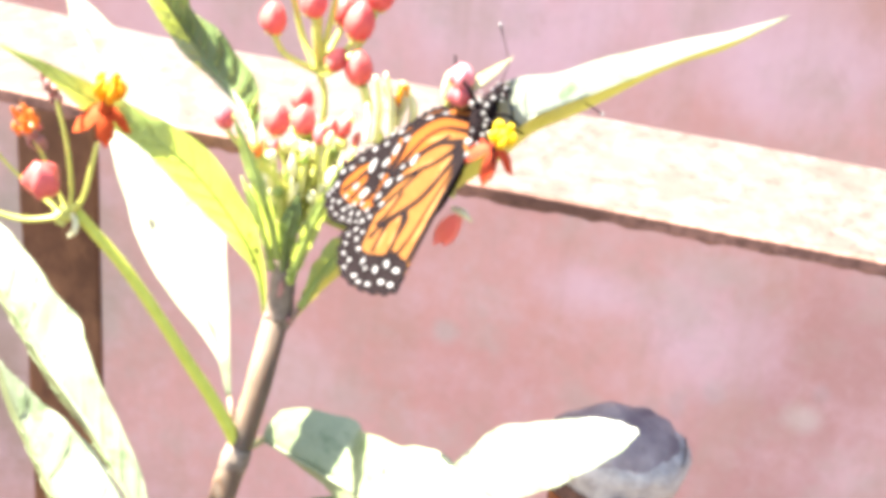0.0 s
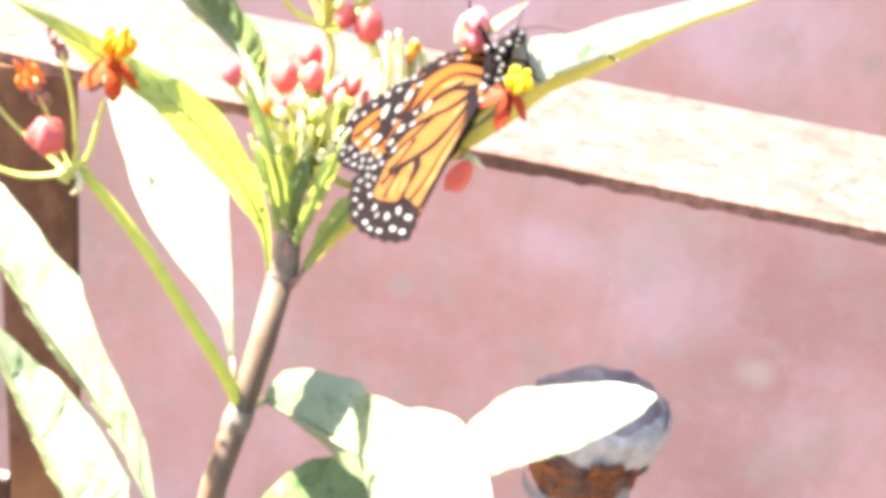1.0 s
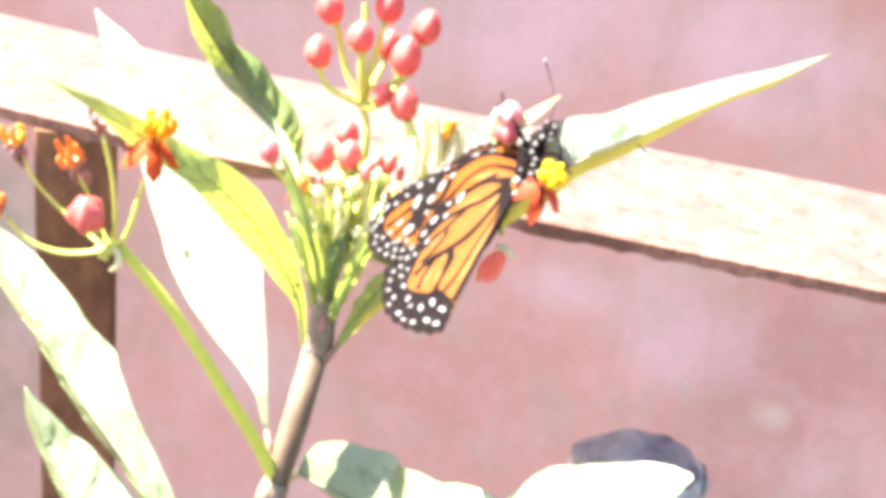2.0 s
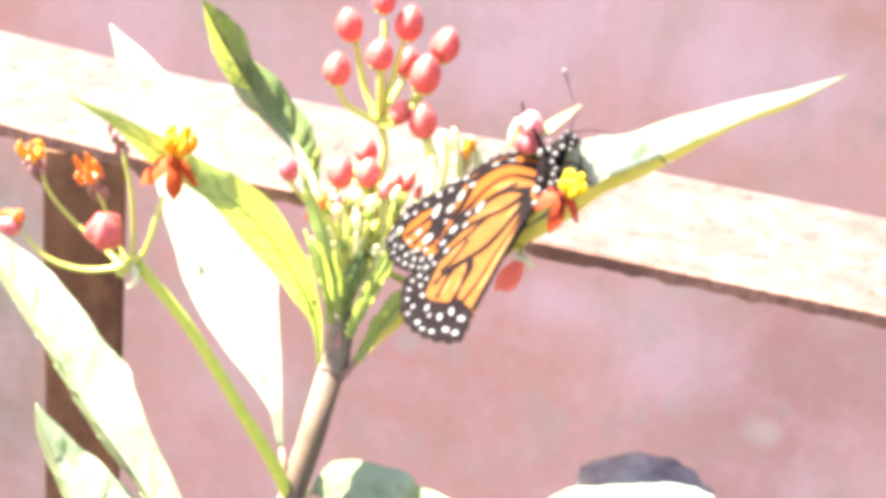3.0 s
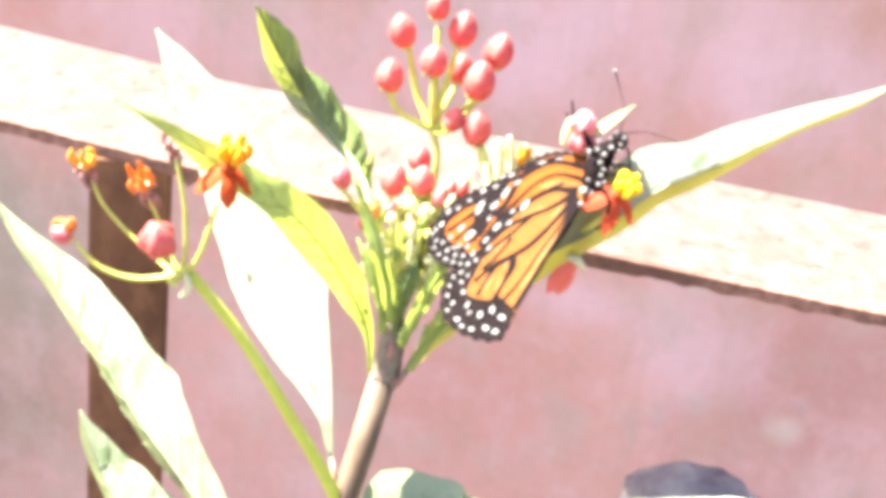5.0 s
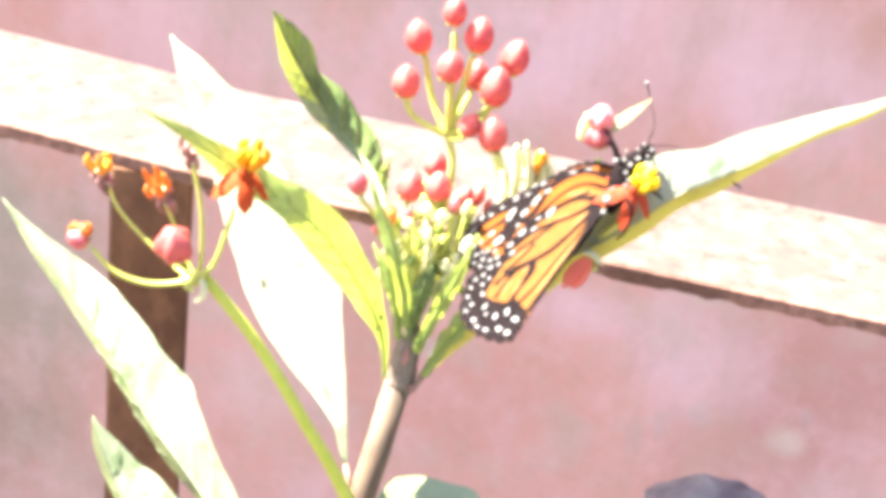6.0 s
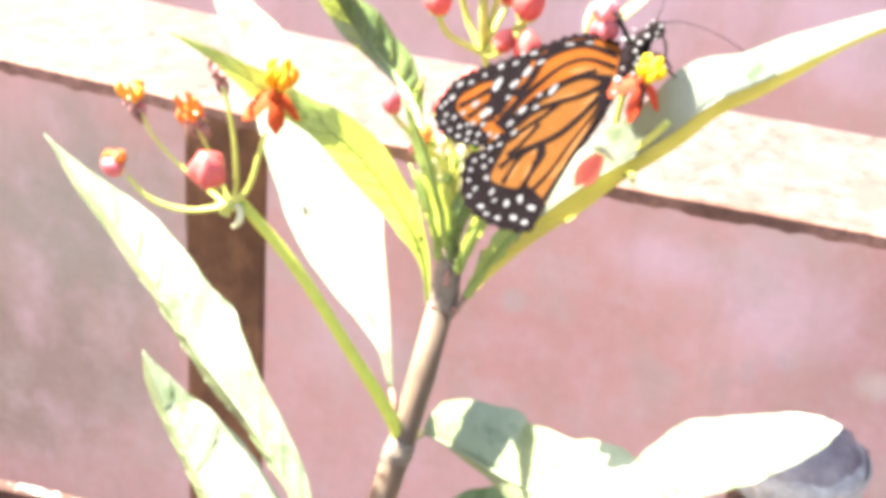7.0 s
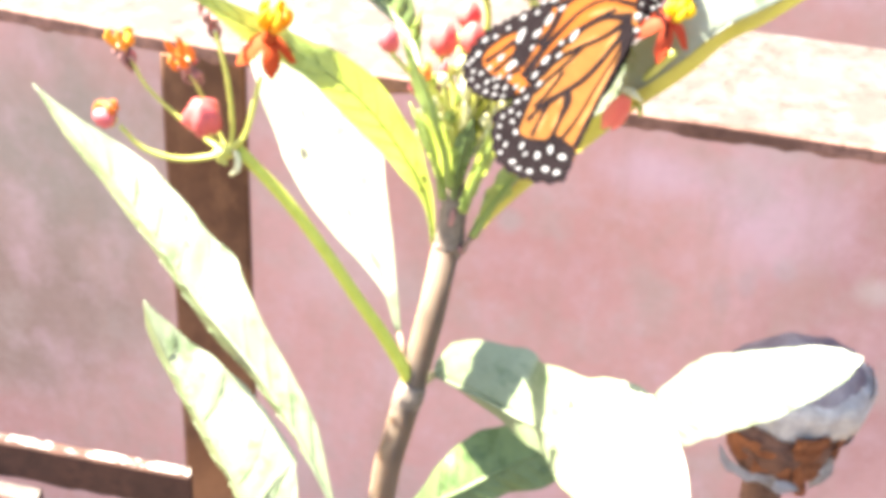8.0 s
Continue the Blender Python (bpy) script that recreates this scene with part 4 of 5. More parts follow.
    for pts, r in (([hub, (-0.0426, -0.0100, 0.9257), (-0.0442, -0.0110, 0.9284)], 0.0006),
                   ([hub, (-0.0489, -0.0090, 0.9214), (-0.0552, -0.0100, 0.9236), (-0.0591, -0.0100, 0.9279)], 0.0008),
                   ([hub, (-0.0453, -0.0040, 0.9221), (-0.0519, -0.0020, 0.9265), (-0.0566, -0.0010, 0.9311), (-0.0585, -0.0010, 0.9357)], 0.0006),
                   ([hub, (-0.0432, -0.0050, 0.9248), (-0.0466, -0.0040, 0.9325), (-0.0480, -0.0040, 0.9352)], 0.0006),
                   ([hub, (-0.0403, -0.0080, 0.9289), (-0.0409, -0.0080, 0.9380), (-0.0427, -0.0070, 0.9455)], 0.0007),
                   ([hub, (-0.0379, -0.0090, 0.9275), (-0.0358, -0.0100, 0.9354), (-0.0349, -0.0100, 0.9394)], 0.0008),
                   ([hub, (-0.0384, -0.0100, 0.9269), (-0.0425, -0.0110, 0.9234), (-0.0409, -0.0110, 0.9224)], 0.0006)):
        stalk(plant, pts, r * 0.66)
    bud(plant, (-0.0447, -0.0110, 0.9315), (-0.05, -0.3, 1), 0.0092, 0.0040, RED_PINK, crease=0.16)
    withered_flower(plant, (-0.0605, -0.0100, 0.9294), (-0.2, -0.2, 1), 0.75, 31, label="half-open orange and pink bud", tail=False)
    bud(plant, (-0.0613, -0.0115, 0.9304), (-0.7, -0.3, 0.5), 0.0052, 0.0022, PINK)
    withered_flower(plant, (-0.0595, -0.0010, 0.9375), (-0.2, -0.2, 1), 0.95, 32, ORANGE_PALE, label="spent orange flower with dry brown petals")
    withered_flower(plant, (-0.0484, -0.0040, 0.9366), (-0.4, -0.3, 1), 1.05, 33, label="spent orange flower with dry petals")
    withered_flower(plant, (-0.0431, -0.0070, 0.9469), (-0.1, -0.2, 1), 0.75, 34, DRIED, label="dried brown flower")
    open_flower(plant, (-0.0334, -0.0100, 0.9465), (0.25, -0.25, 1), RED, YELLOW, 1.0, "open flower, red petals under a yellow crown", 0.55, 0.0032, 0.0064)
    stalk(plant, [(-0.0401, -0.0085, 0.9235), (-0.0393, -0.0095, 0.9223), (-0.0395, -0.0100, 0.9207), (-0.0406, -0.0098, 0.9194)], [0.0006, 0.0007, 0.0007, 0.0004], CREAM, "withered_stub")

    # upper umbel with red buds
    top_hub = (-0.0001, 0.0200, 0.9433)
    stalk(plant, [(-0.0023, 0.0020, 0.9108), (-0.0013, 0.0100, 0.9192), (0.0013, 0.0170, 0.9318), (0.0014, 0.0200, 0.9387), top_hub], [0.0012, 0.0010, 0.0008, 0.0007], name="flower_stalk", n=30)
    for (c, q, foot), (ln, rd), ax in (
            (((-0.0089, 0.0200, 0.9534), (-0.0065, 0.0200, 0.9462), (-0.0088, 0.0200, 0.9499)), (0.0082, 0.0031), (-0.05, 0, 1)),
            (((-0.0077, 0.0240, 0.9607), (-0.0036, 0.0230, 0.9484), (-0.0062, 0.0240, 0.9571)), (0.0082, 0.0031), (-0.25, 0, 1)),
            (((-0.0013, 0.0180, 0.9584), (-0.0006, 0.0180, 0.9502), (-0.0011, 0.0180, 0.9549)), (0.0076, 0.0031), (0.05, 0, 1)),
            (((0.0032, 0.0240, 0.9626), (0.0011, 0.0220, 0.9508), (0.0025, 0.0230, 0.9588)), (0.0086, 0.0033), (0.1, 0, 1)),
            (((0.0037, 0.0260, 0.9537), (0.0014, 0.0240, 0.9463), (0.0032, 0.0260, 0.9498)), (0.0076, 0.0030), (0.1, 0, 1)),
            (((0.0074, 0.0180, 0.9557), (0.0030, 0.0180, 0.9472), (0.0066, 0.0180, 0.9514)), (0.0098, 0.0035), (0.1, 0, 1)),
            (((0.0103, 0.0266, 0.9579), (0.0057, 0.0240, 0.9457), (0.0095, 0.0260, 0.9538)), (0.0090, 0.0034), (0.25, 0, 1)),
            (((0.0037, 0.0160, 0.9483), (0.0016, 0.0180, 0.9440), (0.0031, 0.0160, 0.9459)), (0.0062, 0.0024), (0.35, 0, 0.8)),
            (((0.0080, 0.0150, 0.9476), (0.0107, 0.0120, 0.9408), (0.0091, 0.0140, 0.9442)), (0.0086, 0.0033), (-0.05, 0, 1)),
            (((-0.0017, 0.0240, 0.9666), (-0.0007, 0.0220, 0.9540), (-0.0013, 0.0240, 0.9622)), (0.0070, 0.0026), (0.05, 0, 1))):
        start = top_hub if q != (0.0107, 0.0120, 0.9408) else (0.0133, 0.0100, 0.9351)
        stalk(plant, [start, q, foot], 0.0007 if start == top_hub else 0.0011)
        bud(plant, c, ax, ln, rd)
    rnd = random.Random(77)
    # lower ring of buds, close over the joint
    root = (-0.0003, 0.0040, 0.9241)
    stalk(plant, [(-0.0022, 0.0010, 0.9111), (-0.0014, 0.0010, 0.9186), root], [0.0016, 0.0013, 0.0012], name="flower_stalk")
    for c, ln, rd, mt, ax in (((-0.0150, 0.0040, 0.9402), 0.0062, 0.0023, PINK, (-0.2, 0, 1)), ((-0.0056, 0.0060, 0.9398), 0.0078, 0.0031, BUD, (0.1, 0, 1)),
                              ((-0.0016, 0.0100, 0.9427), 0.0066, 0.0027, BUD, (-0.05, 0, 1)), ((-0.0006, 0.0050, 0.9409), 0.0074, 0.0029, BUD, (0, 0, 1)),
                              ((0.0043, 0.0050, 0.9395), 0.0058, 0.0020, BUD, (0.25, 0, 1)), ((0.0066, 0.0080, 0.9384), 0.0056, 0.0018, BUD, (0.3, 0, 1)),
                              ((0.0028, 0.0030, 0.9390), 0.0048, 0.0017, PINK, (0.1, 0, 1)), ((-0.0084, 0.0000, 0.9364), 0.0040, 0.0016, ORANGE, (-0.2, 0, 1))):
        cv = Vector(c)
        foot = cv - Vector(ax).normalized() * ln * 0.5
        stalk(plant, [root, Vector(root).lerp(foot, 0.55) + Vector((0.0008, -0.001, -0.001)), foot], 0.0006)
        bud(plant, c, ax, ln, rd, mt)
    # crowded pale unopened buds on thin upright stalks
    for k in range(64):
        x = min(max(rnd.gauss(0.5, 0.27), 0), 1)
        c = Vector((-0.0103, 0.0020, 0.9235)).lerp(Vector((0.0088, 0.0040, 0.9294)), x) + Vector((0, rnd.uniform(-0.006, 0.010), 0.0145 * rnd.random() - 0.002))
        foot = c - Vector((0, 0, 0.0012))
        start = Vector((-0.0020, 0.0020, 0.9170)).lerp(Vector((0.0045, 0.0060, 0.9235)), rnd.random())
        way = start.lerp(foot, 0.55) + Vector((rnd.uniform(-0.0012, 0.0012) + (foot.x - start.x) * 0.2, rnd.uniform(-0.002, 0), rnd.uniform(-0.001, 0.001)))
        stalk(plant, [start, way, foot], 0.00045, (CREAM, GREEN_STALK, GREEN_STALK)[k % 3], n=8)
        bud(plant, c, (rnd.uniform(-0.4, 0.4), rnd.uniform(-0.3, 0.1), 1), rnd.uniform(0.0028, 0.0054), rnd.uniform(0.0007, 0.0014), (CREAM, CREAM, LEAF_YOUNG, CREAM, GREEN_STALK, PINK, CREAM, LEAF_YOUNG)[k % 8], crease=0.16)
    # pale dried tubes between the buds and the butterfly
    for a, b in (((0.0125, 0.0060, 0.9373), (0.0120, 0.0040, 0.9516)), ((0.0154, 0.0060, 0.9389), (0.0136, 0.0060, 0.9514)), ((0.0162, 0.0080, 0.9403), (0.0167, 0.0080, 0.9491)), ((0.0110, 0.0080, 0.9359), (0.0103, 0.0100, 0.9430)), ((0.0188, 0.0080, 0.9406), (0.0179, 0.0090, 0.9470))):
        a, b = Vector(a), Vector(b)
        stalk(plant, [a, a.lerp(b, 0.5) + Vector((0.0006, 0, 0)), b], [0.0007, 0.0010, 0.0004], CREAM, "dried_sepal")
    withered_flower(plant, (0.0154, 0.0080, 0.9446), (0.1, -0.2, 1), 0.9, 41, YELLOW)

    # the flowers on which the butterfly feeds
    stalk(plant, [root, (0.0099, 0.0040, 0.9196), (0.0234, 0.0020, 0.9304), (0.0320, -0.0100, 0.9488)], 0.0008)
    feeding = [open_flower(plant, (0.0328, -0.0116, 0.9517), (0.30, -0.5, 0.85), CORAL, LEMON, 0.82, "open flower, red petals under a lemon yellow crown", 2.7, 0.0033)]
    stalk(plant, [(0.0234, 0.0020, 0.9304), (0.0248, 0.0030, 0.9443), (0.0258, -0.0020, 0.9540)], 0.0007)
    feeding.append(bract)
    feeding.append(bud(plant, (0.0260, -0.0040, 0.9606), (0.2, 0, 1), 0.0054, 0.0026, PINK_PALE, crease=0.22))
    feeding.append(bud(plant, (0.0261, -0.0040, 0.9571), (-0.25, 0, 0.9), 0.0058, 0.0027, PINK, crease=0.22))
    for shift in (0.0, 0.0014):
        pale = [Vector(p) + Vector((shift, 0.0006, shift * 0.4)) for p in ((0.0233, -0.0030, 0.9551), (0.0235, -0.0030, 0.9580), (0.0236, -0.0030, 0.9602))]
        feeding.append(stalk(plant, pale, [0.0006, 0.0009, 0.0003], CREAM, "sepal"))
    stalk(plant, [(0.0234, 0.0020, 0.9304), (0.0276, -0.0040, 0.9350), (0.0280, -0.0078, 0.9357)], 0.0006)
    bm = bmesh.new()
    fs = petal(bm, (0.0278, -0.0085, 0.9356), (-0.3, -0.5, 0), (-0.35, 0.1, -1), 0.0074, 0.0030, 0.15)
    fs += petal(bm, (0.0283, -0.0078, 0.9350), (-0.1, -0.3, 0), (-0.25, 0.1, -1), 0.0068, 0.0026, 0.15)
    bmesh.ops.solidify(bm, geom=fs, thickness=0.0003)
    pet = part("faded_flower", bm, FADED, plant, "faded pink hanging petals")
    bm = bmesh.new()
    tube(bm, [(0.0266, -0.0090, 0.9370), (0.0283, -0.0090, 0.9367), (0.0305, -0.0090, 0.9349)], [0.0004, 0.0008, 0.0002], 8, 6)
    part("sepal", bm, CREAM, pet)
    feeding.append(pet)
    # everything was laid out in the place; hang it on the plant's foot
    for ob in plant.children:
        ob.matrix_parent_inverse = Matrix.Translation(-base * SIZE)
    return plant, feeding


# ---------------------------------------------------------------- the butterfly

def wing_materials():
    def scaled(name, dark, light, share, through_colour, spec=0.2):
        m, n, l, b = material(name, 0.7, 0, spec)
        f = noise_tex(n, l, 420, 4, 0.6)
        g = noise_tex(n, l, 90, 3)
        c = mixed(n, l, 0.5, ramp(n, l, f, [(0.3, dark), (0.7, light)]), ramp(n, l, g, [(0.3, dark), (0.7, light)]))
        l.new(c, b.inputs["Base Color"])
        bumped(n, l, b, f, 0.2, 0.0002)
        if share:
            see_through(m, through_colour, share)
        return m
    return (scaled("forewing_orange", (0.132, 0.036, 0.0034), (0.198, 0.060, 0.0064), 0.20, (0.46, 0.13, 0.010), 0.1),
            scaled("hindwing_orange", (0.108, 0.040, 0.0065), (0.162, 0.064, 0.0135), 0.15, (0.42, 0.14, 0.016), 0.1),
            scaled("wing_black", (0.0045, 0.0030, 0.0034), (0.0105, 0.0074, 0.0082), 0.0, None, 0.02),
            scaled("wing_white", (0.15, 0.147, 0.15), (0.23, 0.226, 0.226), 0.1, (0.5, 0.5, 0.5)))


def smooth_loop(pts, per=5):
    """A closed smooth outline through pts (2D)."""
    out = []
    n = len(pts)
    for i in range(n):
        a, b, c, d = (Vector((*pts[(i + k) % n], 0)) for k in (-1, 0, 1, 2))
        for k in range(per):
            t = k / per
            q = 0.5 * ((2 * b) + (c - a) * t + (2 * a - 5 * b + 4 * c - d) * t * t + (3 * b - a - 3 * c + d) * t ** 3)
            out.append((q.x, q.y))
    return out


def slab(bm, loop, half, bend):
    """A thin plate with the outline loop (metres)."""
    top = [bm.verts.new((x, y, bend(x, y) + half)) for x, y in loop]
    low = [bm.verts.new((x, y, bend(x, y) - half)) for x, y in loop]
    n = len(loop)
    a = bm.faces.new(top)
    b = bm.faces.new(low[::-1])
    for i in range(n):
        bm.faces.new((low[i], low[(i + 1) % n], top[(i + 1) % n], top[i]))
    bmesh.ops.triangulate(bm, faces=[a, b])


def band(bm, outer, inner, half, bend, n=64):
    """A flat strip between two lines, with a thickness and a finely scalloped outer edge."""
    a = [(p.x, p.y) for p in catmull([(x, y, 0) for x, y in outer], n)[0]]
    b = [(p.x, p.y) for p in catmull([(x, y, 0) for x, y in inner], n)[0]]
    rows = []
    for i, ((ax, ay), (bx, by)) in enumerate(zip(a, b)):
        k = 0.00022 * math.sin(i * 1.3) / max(math.hypot(ax - bx, ay - by), 0.0005)
        ax, ay = ax + (ax - bx) * k, ay + (ay - by) * k
        mx, my = (ax + bx) / 2, (ay + by) / 2
        rows.append([bm.verts.new((x, y, bend(x, y) + z)) for x, y, z in ((ax, ay, half), (mx, my, half), (bx, by, half), (bx, by, -half), (mx, my, -half), (ax, ay, -half))])
    for p, q in zip(rows, rows[1:]):
        for k in range(6):
            bm.faces.new((p[k], p[(k + 1) % 6], q[(k + 1) % 6], q[k]))
    bmesh.ops.recalc_face_normals(bm, faces=bm.faces[:])


def ribbon(bm, pts, widths, half, bend):
    """A flat raised line through 2D points, with its own width along it."""
    ps, ts = catmull([(x, y, 0) for x, y in pts], 14)
    left, right = [], []
    for i, (p, t) in enumerate(zip(ps, ts)):
        k = i / 14 * (len(widths) - 1)
        j = min(int(k), len(widths) - 2)
        w = (widths[j] + (widths[j + 1] - widths[j]) * (k - j)) * 0.5
        s = Vector((-t.y, t.x, 0)) * w
        left.append((p.x + s.x, p.y + s.y))
        right.append((p.x - s.x, p.y - s.y))
    for side in (1, -1):
        a = [bm.verts.new((x, y, bend(x, y) + half * side)) for x, y in left]
        b = [bm.verts.new((x, y, bend(x, y) + half * side)) for x, y in right]
        for i in range(14):
            f = (a[i], b[i], b[i + 1], a[i + 1]) if side > 0 else (a[i + 1], b[i + 1], b[i], a[i])
            bm.faces.new(f)


def dots(bm, spots, half, bend):
    for x, y, rx, ry, ang in spots:
        ca, sa = math.cos(radians(ang)), math.sin(radians(ang))
        loop = []
        rnd = random.Random(int(x * 1e7) ^ int(y * 1e7))
        for k in range(12):
            a = 2 * math.pi * k / 12
            q = rnd.uniform(0.80, 1.14)
            u, v = rx * math.cos(a) * q, ry * math.sin(a) * q
            loop.append((x + u * ca - v * sa, y + u * sa + v * ca))
        slab(bm, loop, half, bend)


U = 0.0000976


def wing(parent, name, outline, margin, veins, spots, cells, mats, bend, label=""):
    sc = lambda q: [(x * U, y * U) for x, y in q]
    orange, black, white, pale = mats
    bm = bmesh.new()
    slab(bm, sc(smooth_loop(outline)), 0.00006, bend)
    w = part(name, bm, orange, parent, label, False)
    for outer, inner in margin:
        bm = bmesh.new()
        band(bm, sc(outer), sc(inner), 0.00012, bend)
        part("wing_margin", bm, black, w, "black wing margin", False)
    for pts, wd in veins:
        bm = bmesh.new()
        ribbon(bm, sc(pts), [q * 1.22 * U for q in wd], 0.00015, bend)
        part("vein", bm, black, w, "", False)
    for group, mat, half, nm, grow in ((spots, white, 0.00020, "white_spot", (0.74, 0.56)), (cells, pale, 0.00010, "pale_patch", (1.0, 1.0))):
        for x, y, a, b, g in group:
            bm = bmesh.new()
            dots(bm, [(x * U, y * U, a * U * grow[0], b * U * grow[1], g)], half, bend)
            part(nm, bm, mat, w, "", False)
    return w


# wing plans: x to the viewer's right, y up, from the wing root
HIND = [(-5, 16), (-36, 19), (-82, -4), (-121, -31), (-156, -63), (-183, -103), (-213, -133), (-239, -146), (-244, -171), (-244, -197), (-236, -223), (-217, -243), (-192, -256), (-163, -264), (-135, -266), (-121, -261), (-111, -243), (-99, -218), (-76, -165), (-43, -94), (-11, -30), (5, -3)]
HIND_BLACK = [([(-183, -101), (-213, -131), (-240, -146), (-245, -171), (-245, -197), (-237, -224), (-217, -244), (-192, -257), (-163, -265), (-135, -267), (-119, -262), (-110, -243), (-99, -216)],
               [(-169, -107), (-178, -129), (-187, -150), (-194, -168), (-196, -181), (-183, -189), (-167, -192), (-151, -193), (-141, -185), (-129, -189), (-118, -197), (-105, -207)])]
HIND_VEINS = [([(-8, 3), (-51, 5), (-86, -8), (-118, -32)], [14, 5, 6, 10]),
              ([(-35, 18), (-82, -4), (-120, -31), (-153, -63), (-180, -101)], [5, 6, 9, 12, 16]),
              ([(-11, -2), (-54, -26), (-98, -43), (-136, -62), (-162, -87)], [13, 5, 6, 6, 7]),
              ([(-84, -35), (-118, -68), (-150, -94), (-174, -114)], [4, 5, 5, 7]),
              ([(-9, -6), (-46, -51), (-82, -90), (-114, -112), (-147, -130)], [13, 6, 7, 7, 9]),
              ([(-123, -81), (-143, -108), (-155, -123), (-172, -139)], [5, 4, 4, 6]),
              ([(-114, -112), (-116, -132), (-120, -147)], [8, 13, 7]),
              ([(-147, -130), (-165, -143), (-183, -161)], [9, 5, 7]),
              ([(-147, -130), (-159, -154), (-176, -187)], [8, 4, 6]),
              ([(-121, -145), (-130, -165), (-140, -188)], [9, 5, 7]),
              ([(-7, -11), (-42, -70), (-72, -116), (-99, -161), (-124, -193)], [9, 3, 3, 3, 5]),
              ([(-3, -15), (-33, -74), (-64, -134), (-102, -209)], [9, 5, 6, 8])]
HIND_SPOTS = [(-220, -200, 6.2, 4.5, 60), (-192, -203, 8.2, 5, 60), (-186, -217, 5.9, 4, 45), (-165, -220, 8.5, 7.5, 71), (-143, -211, 9.5, 7.5, 84), (-122, -224, 9.6, 8, 0), (-132, -249, 8.1, 7, 21), (-151, -243, 8.3, 7.5, -5), (-178, -246, 7.7, 6, 0), (-208, -229, 7.2, 6, 0), (-197, -241, 6.0, 5, 0), (-229, -213, 4.8, 5, 0), (-233, -187, 4.0, 6, 84), (-231, -169, 3.5, 6, 84), (-226, -153, 5.3, 4, 48), (-203, -180, 5.2, 7, 73), (-209, -162, 4.2, 6, 73), (-212, -144, 5.9, 4, 45), (-198, -150, 5.1, 4, 60), (-201, -129, 6.9, 5, 45), (-186, -122, 6.4, 4, 48), (-193, -109, 6.4, 4, 48), (-105, -22, 15.0, 7, 53), (-127, -33, 8.0, 4, 36), (-154, -61, 13.8, 6.5, 48), (-172, -85, 9.6, 5, 48), (-164, -100, 8.5, 4, 48), (-131, -54, 9.6, 4.5, 41)]
HIND_CELLS = [(-57, 15, 26.8, 5, 10), (-87, -35, 28.0, 4.5, 21), (-117, -68, 21.3, 5, 41), (-141, -95, 19.1, 4.5, 41), (-55, -60, 44.6, 5, 48), (-119, -121, 21.8, 4, 45), (-57, -106, 41.2, 3.5, 60), (-85, -156, 24.5, 4.5, 57), (-158, -164, 17.7, 4, 66), (-135, -163, 17.7, 4, 66), (-171, -151, 12.0, 4, 53), (-37, -29, 25.7, 4, 45)]
FORE = [(4, 65), (-33, 77), (-73, 78), (-113, 66), (-154, 51), (-194, 37), (-228, 26), (-257, 14), (-282, -8), (-302, -35), (-306, -57), (-298, -79), (-281, -93), (-253, -103), (-226, -103), (-172, -78), (-86, -28), (0, 10)]
FORE_BLACK = [([(7, 67), (-33, 80), (-73, 82), (-113, 69), (-154, 53), (-194, 39), (-232, 27)],
               [(3, 61), (-33, 73), (-71, 75), (-108, 62), (-142, 43), (-180, 20), (-221, 5)]),
              ([(-225, 28), (-257, 17), (-285, -6), (-306, -35), (-309, -57), (-300, -81), (-282, -96), (-252, -106), (-222, -106)],
               [(-220, 10), (-246, 0), (-260, -17), (-271, -32), (-269, -47), (-256, -61), (-240, -70), (-226, -79), (-212, -89)]),
              ([(-128, 59), (-156, 17), (-177, -24), (-198, -56)],
               [(-197, 36), (-209, 1), (-216, -26), (-221, -52)])]
FORE_VEINS = [([(1, 47), (-53, 64), (-99, 55), (-137, 37)], [9, 6, 7, 12]),
              ([(-2, 26), (-49, 41), (-91, 30), (-131, 0), (-168, -33), (-201, -73)], [7, 4, 4, 6, 9, 12]),
              ([(-129, 36), (-145, 7), (-172, -22)], [10, 8, 10]),
              ([(-206, 11), (-232, 2), (-260, -12)], [8, 4, 7]),
              ([(-212, -9), (-237, -23), (-267, -39)], [8, 4, 7]),
              ([(-214, -32), (-233, -44), (-253, -58)], [8, 4, 7]),
              ([(-206, -57), (-224, -64), (-237, -77)], [8, 5, 8]),
              ([(-39, 72), (-79, 68), (-117, 53)], [4, 5, 7])]
